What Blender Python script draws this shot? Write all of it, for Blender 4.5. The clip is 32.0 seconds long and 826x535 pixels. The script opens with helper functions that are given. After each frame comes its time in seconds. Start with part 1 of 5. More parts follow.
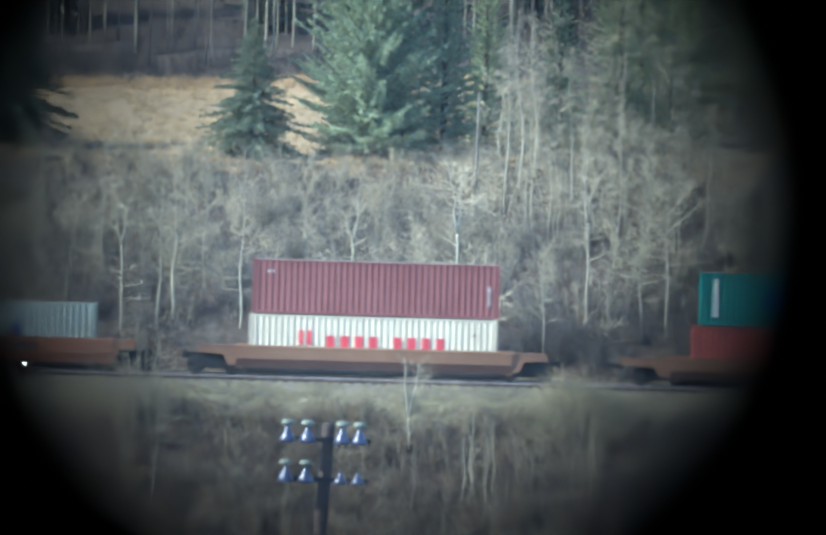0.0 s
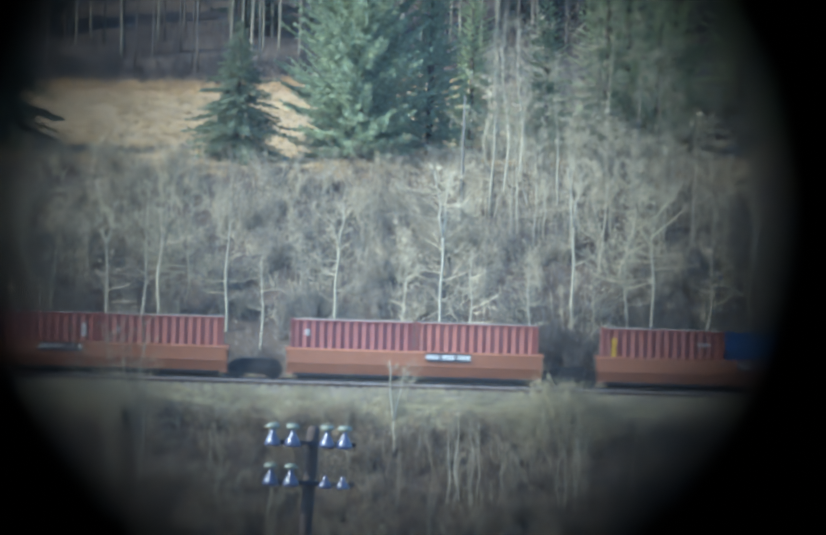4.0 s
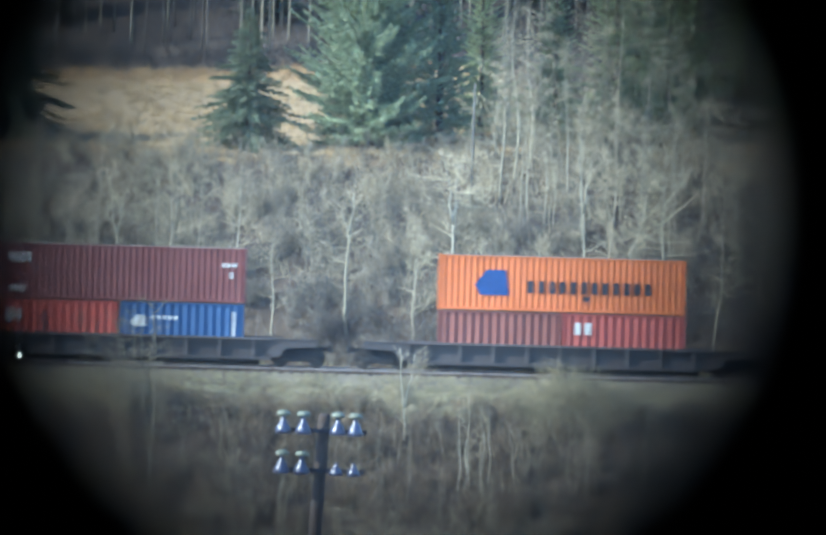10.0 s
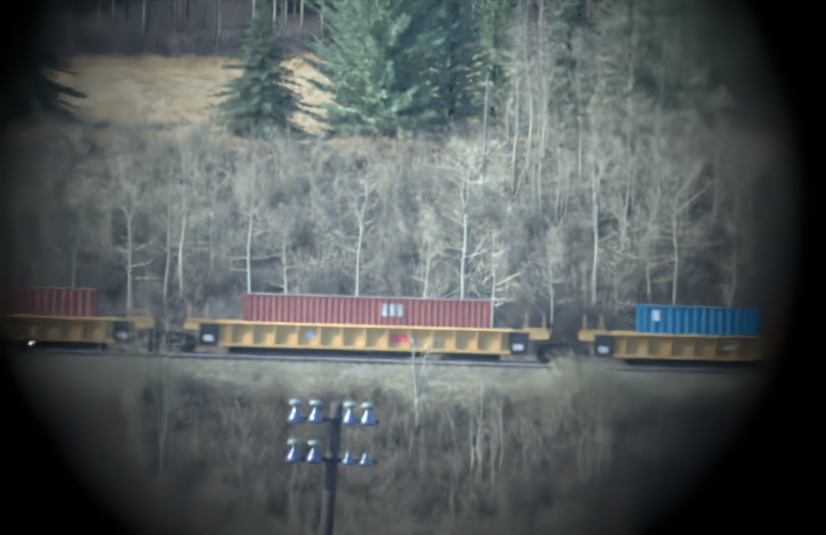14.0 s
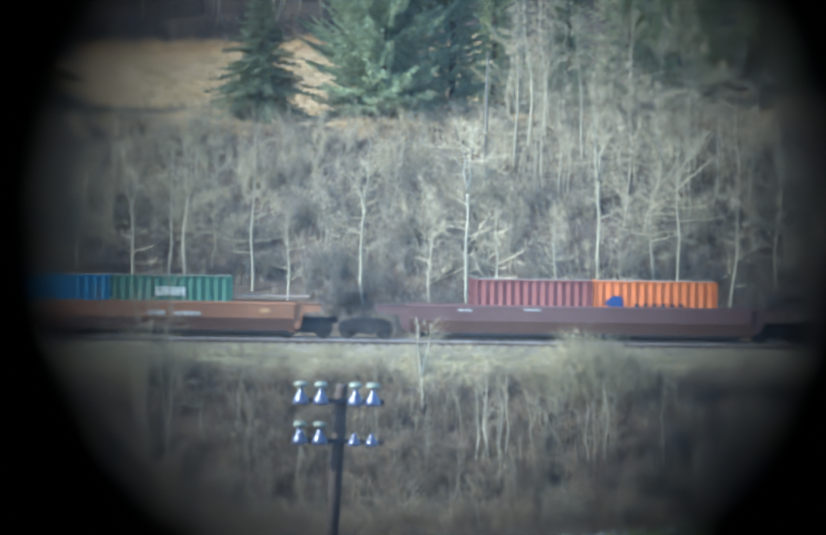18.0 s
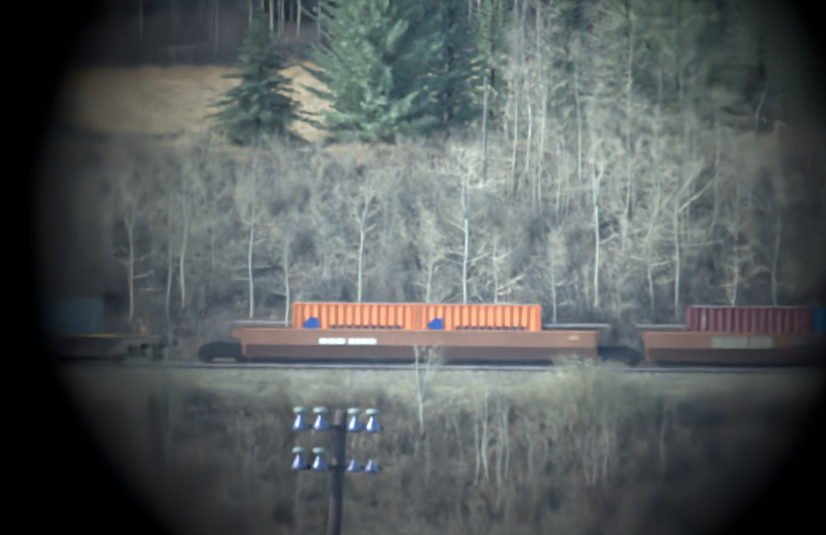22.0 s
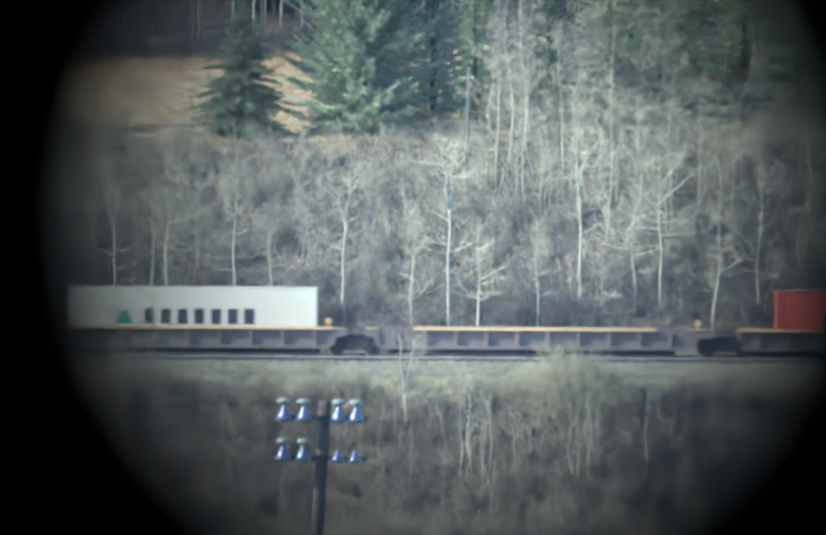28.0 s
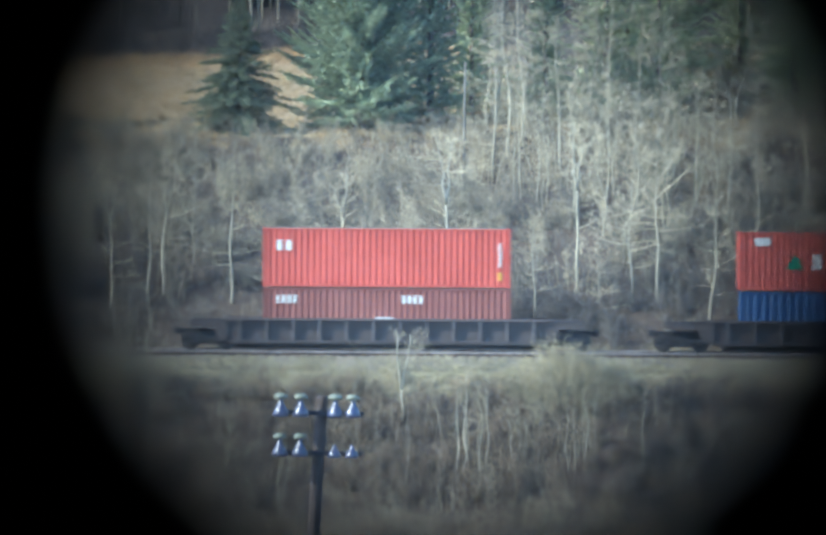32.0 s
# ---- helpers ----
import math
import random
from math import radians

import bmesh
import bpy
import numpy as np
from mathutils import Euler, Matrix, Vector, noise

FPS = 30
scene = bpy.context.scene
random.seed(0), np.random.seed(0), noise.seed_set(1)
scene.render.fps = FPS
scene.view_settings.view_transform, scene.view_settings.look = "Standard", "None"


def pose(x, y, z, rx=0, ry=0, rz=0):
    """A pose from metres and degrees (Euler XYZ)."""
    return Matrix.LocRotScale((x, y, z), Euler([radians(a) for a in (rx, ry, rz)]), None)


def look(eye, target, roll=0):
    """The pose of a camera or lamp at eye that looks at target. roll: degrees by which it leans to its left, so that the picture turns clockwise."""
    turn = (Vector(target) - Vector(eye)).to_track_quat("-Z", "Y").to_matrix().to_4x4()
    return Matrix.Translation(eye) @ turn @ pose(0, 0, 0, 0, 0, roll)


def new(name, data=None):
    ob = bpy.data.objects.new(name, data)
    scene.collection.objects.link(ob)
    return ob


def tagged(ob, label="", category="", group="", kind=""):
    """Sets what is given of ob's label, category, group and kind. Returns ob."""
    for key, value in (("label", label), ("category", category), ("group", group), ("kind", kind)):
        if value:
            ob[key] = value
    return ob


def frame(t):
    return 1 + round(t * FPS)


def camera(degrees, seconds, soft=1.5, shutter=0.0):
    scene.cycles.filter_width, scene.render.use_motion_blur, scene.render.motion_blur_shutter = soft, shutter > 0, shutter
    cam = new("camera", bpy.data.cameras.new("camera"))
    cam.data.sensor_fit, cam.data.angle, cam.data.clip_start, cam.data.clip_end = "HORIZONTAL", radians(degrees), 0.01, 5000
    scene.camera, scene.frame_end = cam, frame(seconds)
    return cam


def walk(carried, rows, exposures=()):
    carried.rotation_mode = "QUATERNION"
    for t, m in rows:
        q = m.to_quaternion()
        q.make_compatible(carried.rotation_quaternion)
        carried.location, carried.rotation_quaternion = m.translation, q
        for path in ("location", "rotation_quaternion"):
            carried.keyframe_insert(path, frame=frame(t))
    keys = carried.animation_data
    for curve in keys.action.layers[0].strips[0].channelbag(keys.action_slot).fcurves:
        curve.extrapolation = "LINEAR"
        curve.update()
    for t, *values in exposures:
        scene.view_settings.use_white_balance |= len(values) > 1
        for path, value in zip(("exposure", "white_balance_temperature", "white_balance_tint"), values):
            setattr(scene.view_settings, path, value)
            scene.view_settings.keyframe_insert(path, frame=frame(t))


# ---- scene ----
# camera on the hillside across the valley, looking through a small telescope
EYE = (0.0, 0.0, 10.0)
LENS = 7.0
cam = camera(LENS, 32.0, soft=3.2, shutter=0.4)
cam.data.dof.use_dof = True
cam.data.dof.focus_distance = 340.0
cam.data.dof.aperture_fstop = 13.5

# seconds, pitch, lean, yaw (degrees)
PATH = [
    (0.0, -0.7660, 1.603, -0.0000),
    (0.5, -0.7800, 1.649, -0.0213),
    (1.0, -0.7855, 1.667, -0.0389),
    (1.5, -0.7206, 1.715, -0.0918),
    (2.0, -0.7366, 1.695, -0.0612),
    (2.5, -0.7270, 1.632, -0.0920),
    (3.0, -0.7204, 1.683, -0.1316),
    (3.5, -0.7241, 1.721, -0.1218),
    (5.5, -0.7544, 1.690, -0.1316),
    (6.0, -0.7606, 1.610, -0.1321),
    (6.5, -0.7471, 1.588, -0.1378),
    (7.0, -0.7622, 1.705, -0.1471),
    (7.5, -0.8079, 1.633, -0.1174),
    (8.0, -0.8110, 1.556, -0.1410),
    (8.5, -0.7888, 1.610, -0.1041),
    (9.0, -0.7605, 1.657, -0.0764),
    (9.5, -0.7737, 1.534, -0.0674),
    (10.0, -0.8414, 1.589, -0.0359),
    (10.5, -0.8711, 1.537, -0.0350),
    (11.0, -0.8829, 1.584, -0.0082),
    (11.5, -0.8559, 1.545, 0.0024),
    (12.0, -0.8955, 1.563, -0.0038),
    (12.5, -0.9330, 1.587, 0.0288),
    (13.0, -0.9940, 1.614, 0.0395),
    (13.5, -1.0129, 1.593, 0.0736),
    (14.0, -0.9333, 1.679, 0.0713),
    (14.5, -0.8994, 1.896, 0.0615),
    (16.5, -1.1705, 0.709, 0.0170),
    (17.0, -1.1193, 0.704, -0.0274),
    (17.5, -1.3423, 0.795, 0.1528),
    (18.0, -1.1042, 0.747, 0.0813),
    (18.5, -0.8983, 0.822, 0.1065),
    (19.0, -0.7789, 0.832, 0.0645),
    (19.5, -0.6889, 0.850, 0.1473),
    (20.0, -0.7443, 0.634, 0.0916),
    (20.5, -0.7687, 0.590, 0.1146),
    (21.0, -0.8160, 0.649, 0.0792),
    (21.5, -0.8499, 0.666, 0.0879),
    (22.0, -0.8860, 0.524, 0.0694),
    (22.5, -0.8456, 0.561, -0.0043),
    (23.0, -0.9499, 0.125, -0.0291),
    (23.5, -1.1142, 0.187, -0.0205),
    (24.0, -1.2137, 0.291, -0.0265),
    (24.5, -1.0829, 0.336, -0.0487),
    (25.0, -1.0228, 0.309, -0.0388),
    (25.5, -0.9924, 0.264, -0.0500),
    (27.5, -0.9896, 0.237, -0.0653),
    (28.0, -0.9674, 0.350, -0.0769),
    (28.5, -0.9801, 0.345, -0.0462),
    (29.0, -0.9662, 0.332, -0.0649),
    (29.5, -0.9396, 0.345, -0.0820),
    (30.0, -0.9122, 0.427, -0.0893),
    (30.5, -0.9049, 0.337, -0.1043),
    (31.0, -0.9151, 0.405, -0.1164),
    (31.5, -0.9769, 0.443, -0.0946),
    (32.0, -1.0076, 0.370, -0.1031),
]
PATH_ROWS = [(t, pose(*EYE, 90 + pitch, -lean, yaw)) for t, pitch, lean, yaw in PATH]
walk(cam, PATH_ROWS, exposures=[(0.0, 1.45, 4945, -2), (9.0, 1.46, 4945, -2), (12.0, 1.56, 4945, -2), (14.5, 1.56, 4960, -2), (16.5, 1.57, 4985, -2), (21.0, 1.62, 4985, -2), (25.5, 1.57, 4985, -2), (28.0, 1.61, 4980, -2), (29.5, 1.55, 4975, -2), (30.5, 1.45, 4975, -2), (32.0, 1.51, 4975, -2)])

# ---- light ----
SUN_ELEVATION, SUN_AZIMUTH = 33.0, 250.0
world = bpy.data.worlds.new("sky")
world.use_nodes = True
scene.world = world
sky = world.node_tree.nodes.new("ShaderNodeTexSky")
sky.sky_type, sky.sun_disc = "NISHITA", False
sky.sun_elevation, sky.sun_rotation = radians(SUN_ELEVATION), radians(SUN_AZIMUTH)
sky.air_density, sky.dust_density, sky.ozone_density = 1.0, 0.8, 2.0
background = world.node_tree.nodes["Background"]
background.inputs["Strength"].default_value = 0.15
world.node_tree.links.new(sky.outputs["Color"], background.inputs["Color"])
sun_data = bpy.data.lights.new("sun", "SUN")
sun_data.energy, sun_data.angle, sun_data.color = 3.6, radians(0.53), (1.0, 0.86, 0.63)
sun = new("sun", sun_data)
a, e = radians(SUN_AZIMUTH), radians(SUN_ELEVATION)
SUN_FROM = Vector((math.sin(a) * math.cos(e), math.cos(a) * math.cos(e), math.sin(e)))
sun.matrix_world = look(SUN_FROM * 400 + Vector((0, 330, 0)), (0, 330, 0))


# ---- materials ----
def material(name, colour, second=None, rough=0.7, metal=0.0, grain=6.0, patches=0.6, bump=0.15, depth=0.02, spread=0.5, island=0.0, piece=0.0):
    """A surface of two colours mixed at two scales, with fine relief. island, piece: brightness that varies from piece to piece."""
    m = bpy.data.materials.new(name)
    m.use_nodes = True
    nt = m.node_tree
    n, l = nt.nodes, nt.links
    b = n["Principled BSDF"]
    b.inputs["Roughness"].default_value, b.inputs["Metallic"].default_value = rough, metal
    second = second or tuple(c * 0.6 for c in colour)
    where = n.new("ShaderNodeTexCoord")
    fine, coarse = n.new("ShaderNodeTexNoise"), n.new("ShaderNodeTexNoise")
    fine.inputs["Scale"].default_value, fine.inputs["Detail"].default_value = grain, 6.0
    coarse.inputs["Scale"].default_value, coarse.inputs["Detail"].default_value = patches, 4.0
    for k in (fine, coarse):
        l.new(where.outputs["Object"], k.inputs["Vector"])
    both = n.new("ShaderNodeMath")
    both.operation = "MULTIPLY_ADD"
    l.new(fine.outputs["Fac"], both.inputs[0])
    both.inputs[1].default_value = 0.45
    half = n.new("ShaderNodeMath")
    half.operation = "MULTIPLY"
    half.inputs[1].default_value = 0.55
    l.new(coarse.outputs["Fac"], half.inputs[0])
    l.new(half.outputs[0], both.inputs[2])
    ramp = n.new("ShaderNodeValToRGB")
    ramp.color_ramp.elements[0].position, ramp.color_ramp.elements[1].position = 0.5 - 0.2 * spread, 0.5 + 0.2 * spread
    ramp.color_ramp.elements[0].color, ramp.color_ramp.elements[1].color = (*second, 1), (*colour, 1)
    l.new(both.outputs[0], ramp.inputs["Fac"])
    out = ramp.outputs["Color"]
    for amount, node, socket in ((island, "ShaderNodeNewGeometry", "Random Per Island"), (piece, "ShaderNodeObjectInfo", "Random")):
        if amount:
            info, scale, hsv = n.new(node), n.new("ShaderNodeMapRange"), n.new("ShaderNodeHueSaturation")
            scale.inputs["To Min"].default_value, scale.inputs["To Max"].default_value = 1 - amount, 1 + amount
            l.new(info.outputs[socket], scale.inputs["Value"])
            l.new(scale.outputs["Result"], hsv.inputs["Value"])
            l.new(out, hsv.inputs["Color"])
            out = hsv.outputs["Color"]
    l.new(out, b.inputs["Base Color"])
    if bump:
        bp = n.new("ShaderNodeBump")
        bp.inputs["Strength"].default_value, bp.inputs["Distance"].default_value = bump, depth
        l.new(fine.outputs["Fac"], bp.inputs["Height"])
        l.new(bp.outputs["Normal"], b.inputs["Normal"])
    return m


def leafy(m, share=0.35):
    """Lets part of the light through thin leaves or needles."""
    n, l = m.node_tree.nodes, m.node_tree.links
    b = n["Principled BSDF"]
    thin, mix = n.new("ShaderNodeBsdfTranslucent"), n.new("ShaderNodeMixShader")
    l.new(b.inputs["Base Color"].links[0].from_socket, thin.inputs["Color"])
    mix.inputs["Fac"].default_value = share
    l.new(b.outputs[0], mix.inputs[1])
    l.new(thin.outputs[0], mix.inputs[2])
    l.new(mix.outputs[0], n["Material Output"].inputs["Surface"])
    return m


def paint(name, colour, fade=0.12, dirt=0.55, rough=0.55):
    """Weathered steel paint: faded patches, dirt running down the panels and rust at the scratches."""
    m = material(name, tuple(c * (1 - fade) + fade * 0.45 for c in colour), tuple(c * dirt for c in colour), rough=rough, grain=9.0, patches=0.5, bump=0.05, depth=0.01, spread=1.6, piece=0.06)
    n, l = m.node_tree.nodes, m.node_tree.links
    b = n["Principled BSDF"]
    base = b.inputs["Base Color"].links[0].from_socket
    where, stretch, streak = n.new("ShaderNodeTexCoord"), n.new("ShaderNodeMapping"), n.new("ShaderNodeTexNoise")
    stretch.inputs["Scale"].default_value = (2.4, 2.4, 0.25)
    streak.inputs["Scale"].default_value, streak.inputs["Detail"].default_value = 2.0, 7.0
    l.new(where.outputs["Object"], stretch.inputs["Vector"])
    l.new(stretch.outputs["Vector"], streak.inputs["Vector"])
    r = n.new("ShaderNodeValToRGB")
    r.color_ramp.elements[0].position, r.color_ramp.elements[1].position = 0.58, 0.75
    r.color_ramp.elements[0].color, r.color_ramp.elements[1].color = (0, 0, 0, 1), (0.6, 0.6, 0.6, 1)
    l.new(streak.outputs["Fac"], r.inputs["Fac"])
    mix = n.new("ShaderNodeMixRGB")
    mix.inputs["Color2"].default_value = (*(0.5 * c + 0.04 for c in (colour[0] * 0.7 + 0.05, colour[1] * 0.7 + 0.03, colour[2] * 0.7 + 0.02)), 1)
    l.new(r.outputs["Color"], mix.inputs["Fac"])
    l.new(base, mix.inputs["Color1"])
    l.new(mix.outputs["Color"], b.inputs["Base Color"])
    return m


MAROON = paint("maroon_paint", (0.25, 0.06, 0.056))
DARK_RED = paint("oxide_red_paint", (0.30, 0.082, 0.06))
RED = paint("red_paint", (0.56, 0.095, 0.07))
SCARLET = paint("scarlet_paint", (0.66, 0.085, 0.05))
ORANGE = paint("orange_paint", (0.86, 0.22, 0.035))
PALE_GREY = paint("pale_grey_green_paint", (0.47, 0.53, 0.47), dirt=0.75)
WHITE = paint("cream_white_paint", (0.72, 0.64, 0.475), dirt=0.85)
BLUE = paint("blue_paint", (0.015, 0.10, 0.32))
SKY_BLUE = paint("bright_blue_paint", (0.03, 0.25, 0.50))
GREEN = paint("green_paint", (0.05, 0.185, 0.13))
TEAL = paint("teal_paint", (0.02, 0.33, 0.30))
SLATE = paint("slate_grey_blue_paint", (0.22, 0.28, 0.30))
CAR_ORANGE = paint("faded_orange_car_paint", (0.38, 0.14, 0.058), dirt=0.5)
CAR_BROWN = paint("brown_car_paint", (0.34, 0.145, 0.062), dirt=0.42)
CAR_TAN = paint("tan_brown_car_paint", (0.28, 0.135, 0.06), dirt=0.5)
CAR_YELLOW = paint("yellow_car_paint", (0.66, 0.40, 0.125), dirt=0.45)
CAR_DEEP_BROWN = paint("deep_brown_car_paint", (0.15, 0.075, 0.052), fade=0.05, dirt=0.6)
CAR_DARK = paint("grimy_dark_brown_car_paint", (0.068, 0.052, 0.048), fade=0.05, dirt=0.6)
RIB_GREY = paint("grey_rib_paint", (0.16, 0.14, 0.135), fade=0.06, dirt=0.6)
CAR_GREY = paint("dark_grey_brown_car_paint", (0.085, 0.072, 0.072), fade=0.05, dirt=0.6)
RIB_TAN = paint("tan_rib_paint", (0.30, 0.235, 0.18), fade=0.06, dirt=0.6)
CAR_RIBBED = paint("grey_brown_car_paint", (0.18, 0.135, 0.118), fade=0.06, dirt=0.6)
CAR_PURPLE = paint("dull_purple_brown_car_paint", (0.145, 0.075, 0.07), fade=0.06, dirt=0.6)
CHORD_TAN = paint("sun_bleached_tan_paint", (0.62, 0.38, 0.16))
INK_BLUE = material("dark_blue_lettering", (0.03, 0.08, 0.28), rough=0.5, bump=0)
INK_DARK = material("dark_lettering", (0.05, 0.045, 0.06), rough=0.5, bump=0)
INK_WHITE = material("white_lettering", (0.85, 0.85, 0.82), (0.7, 0.7, 0.68), rough=0.5, bump=0)
INK_RED = material("red_lettering", (0.62, 0.06, 0.08), (0.5, 0.06, 0.08), rough=0.5, bump=0)
INK_WORN = material("worn_grey_white_lettering", (0.52, 0.50, 0.47), (0.30, 0.29, 0.28), rough=0.6, grain=6.0, patches=3.0, bump=0)
INK_GREEN = material("green_emblem", (0.03, 0.28, 0.16), rough=0.5, bump=0)
INK_YELLOW = material("yellow_marking", (0.85, 0.55, 0.06), rough=0.5, bump=0)
STEEL_DARK = material("grimy_steel", (0.035, 0.033, 0.035), (0.015, 0.015, 0.016), rough=0.7, metal=0.2)
WHEEL_STEEL = material("wheel_steel", (0.10, 0.085, 0.08), (0.04, 0.035, 0.03), rough=0.5, metal=0.6)
RAIL_STEEL = material("worn_rail_steel", (0.36, 0.32, 0.30), (0.22, 0.18, 0.155), rough=0.55, metal=0.1, grain=3.0)
# rust, darkened in colour for the shadow line below the rail head
RAIL_RUST_SHADE = material("rusty_shaded_rail_web", (0.11, 0.075, 0.055), (0.05, 0.036, 0.03), rough=0.9, grain=3.0)
BALLAST = material("crushed_stone", (0.25, 0.215, 0.155), (0.12, 0.105, 0.078), rough=0.95, grain=9.0, patches=0.5, bump=0.9, depth=0.08, spread=0.8)
SLEEPER_WOOD = material("creosoted_wood", (0.10, 0.08, 0.065), (0.05, 0.04, 0.035), rough=0.9, piece=0.25)
POLE_WOOD = material("weathered_pole_wood", (0.10, 0.075, 0.065), (0.05, 0.04, 0.036), rough=0.9, grain=14.0)
GREY_WOOD = material("grey_pole_wood", (0.15, 0.14, 0.12), (0.09, 0.085, 0.075), rough=0.9)
ARM_WOOD = material("dark_crossarm_wood", (0.045, 0.045, 0.06), (0.03, 0.03, 0.04), rough=0.9)
# blue puts the lens fringe and the bells' shaded side into the colour
BELL_BLUE = material("glossy_fringe_blue", (0.045, 0.055, 0.15), (0.03, 0.037, 0.11), rough=0.33, bump=0)
BELL_BLUE.node_tree.nodes["Principled BSDF"].inputs["Coat Weight"].default_value = 1.0
BELL_BLUE.node_tree.nodes["Principled BSDF"].inputs["Coat Roughness"].default_value = 0.38
BELL_BLUE.node_tree.nodes["Principled BSDF"].inputs["Coat IOR"].default_value = 1.8
BELL_BLUE.node_tree.nodes["Principled BSDF"].inputs["IOR"].default_value = 1.65
GLASS_CAP = material("grey_green_insulator_cap", (0.27, 0.29, 0.23), (0.20, 0.22, 0.17), rough=0.45, bump=0)
BIRCH = material("pale_birch_bark", (0.50, 0.455, 0.335), (0.31, 0.285, 0.215), rough=0.8, grain=5.0, patches=2.5, spread=1.3, piece=0.25)
BIRCH_WHITE = material("white_birch_bark", (0.54, 0.50, 0.39), (0.32, 0.30, 0.24), rough=0.8, grain=6.0, patches=3.0, spread=1.3)
ALDER = material("grey_alder_bark", (0.35, 0.315, 0.225), (0.20, 0.182, 0.135), rough=0.85, grain=5.0, patches=2.0, spread=1.2, piece=0.25)
TWIG = material("pale_twigs", (0.54, 0.475, 0.325), (0.34, 0.30, 0.21), rough=0.85, grain=3.0, patches=0.4, bump=0, island=0.3, piece=0.25)
BRUSH = material("grey_brown_brush_stems", (0.285, 0.253, 0.19), (0.172, 0.155, 0.124), rough=0.9, grain=2.0, patches=0.13, bump=0, spread=0.9, island=0.45)
# dark cool tone: shadows between bushes are put into the stem colour
BRUSH_SHADOW = material("shadow_toned_brush_stems", (0.19, 0.174, 0.152), (0.105, 0.098, 0.09), rough=0.9, grain=2.0, patches=0.3, bump=0, spread=0.7, island=0.6)
# dark brush: shadow patches beside the railway are put into its colour
BRUSH_SHADOW_PATCH = material("shadow_patch_stems", (0.105, 0.092, 0.08), (0.052, 0.047, 0.043), rough=0.9, grain=2.0, patches=0.3, bump=0, island=0.4)
BRUSH_OLIVE = material("olive_bush_stems", (0.32, 0.285, 0.185), (0.19, 0.17, 0.112), rough=0.9, grain=2.0, patches=0.3, bump=0, island=0.4)
BRUSH_LOW = material("dark_brown_brush_stems", (0.228, 0.180, 0.128), (0.108, 0.087, 0.064), rough=0.9, grain=2.0, patches=0.15, bump=0, spread=0.8, island=0.6)
# near-black stems: the shade at the wood's edge is put into their colour
BRUSH_WOOD_SHADE = material("shade_coloured_undergrowth_stems", (0.055, 0.052, 0.05), (0.028, 0.027, 0.028), rough=0.9, bump=0, island=0.4)
BRUSH_MID = material("olive_brown_brush_stems", (0.275, 0.217, 0.143), (0.143, 0.114, 0.079), rough=0.9, grain=2.0, patches=0.2, bump=0, island=0.6)
BRUSH_PALE = material("pale_grey_straw_brush_stems", (0.37, 0.325, 0.222), (0.23, 0.20, 0.142), rough=0.9, grain=2.0, patches=0.3, bump=0, island=0.45)
BRUSH_YELLOW = material("ochre_brush_stems", (0.34, 0.235, 0.075), (0.22, 0.155, 0.055), rough=0.9, bump=0, island=0.4)
STRAW = material("dry_grass_blades", (0.42, 0.31, 0.16), (0.25, 0.185, 0.10), rough=0.9, grain=1.5, patches=0.15, bump=0, island=0.65)
VERGE_GRASS = material("winter_grass_blades", (0.34, 0.31, 0.19), (0.21, 0.19, 0.115), rough=0.9, bump=0, island=0.35)
NEEDLES = leafy(material("conifer_needles", (0.36, 0.415, 0.255), (0.23, 0.275, 0.18), rough=0.6, grain=2.0, patches=0.7, bump=0, spread=0.9, island=0.5, piece=0.12), 0.25)
NEEDLES_OLIVE = leafy(material("olive_conifer_needles", (0.44, 0.49, 0.27), (0.28, 0.33, 0.19), rough=0.6, grain=2.0, patches=0.5, bump=0, spread=0.9, island=0.5, piece=0.15), 0.3)
# needle copy with the shade inside the wood put into its colour
NEEDLES_WOOD_SHADE = leafy(material("shade_coloured_needles", (0.09, 0.12, 0.085), (0.05, 0.07, 0.055), rough=0.7, grain=3.0, patches=0.6, bump=0, island=0.35, piece=0.1))
# trunk bark dimmed in colour, standing in for shade among the trees
WOOD_SHADE_BARK = material("shade_dimmed_bark", (0.17, 0.15, 0.125), (0.09, 0.08, 0.07), rough=0.9, piece=0.3)
RUSSET = material("russet_dead_grass", (0.38, 0.255, 0.125), (0.25, 0.165, 0.08), rough=0.9, grain=1.5, patches=0.3, bump=0, island=0.35)
# pale roof tone: dust, with the sunlit top line put into the colour
DUSTY_LIT_ROOF = material("dusty_sunlit_roof_paint", (0.34, 0.29, 0.235), (0.22, 0.185, 0.15), rough=0.8, grain=4.0, patches=0.5, bump=0.05, piece=0.2)
FIR_BARK = material("dark_fir_bark", (0.13, 0.10, 0.08), (0.06, 0.05, 0.04), rough=0.9)
NEEDLES_DEEP = leafy(material("deep_green_conifer_needles", (0.225, 0.26, 0.165), (0.14, 0.17, 0.115), rough=0.6, grain=2.0, patches=0.7, bump=0, spread=0.9, island=0.4), 0.4)
STONE = material("pale_riprap_stone", (0.45, 0.45, 0.43), (0.28, 0.28, 0.27), rough=0.9, grain=4.0, piece=0.25)
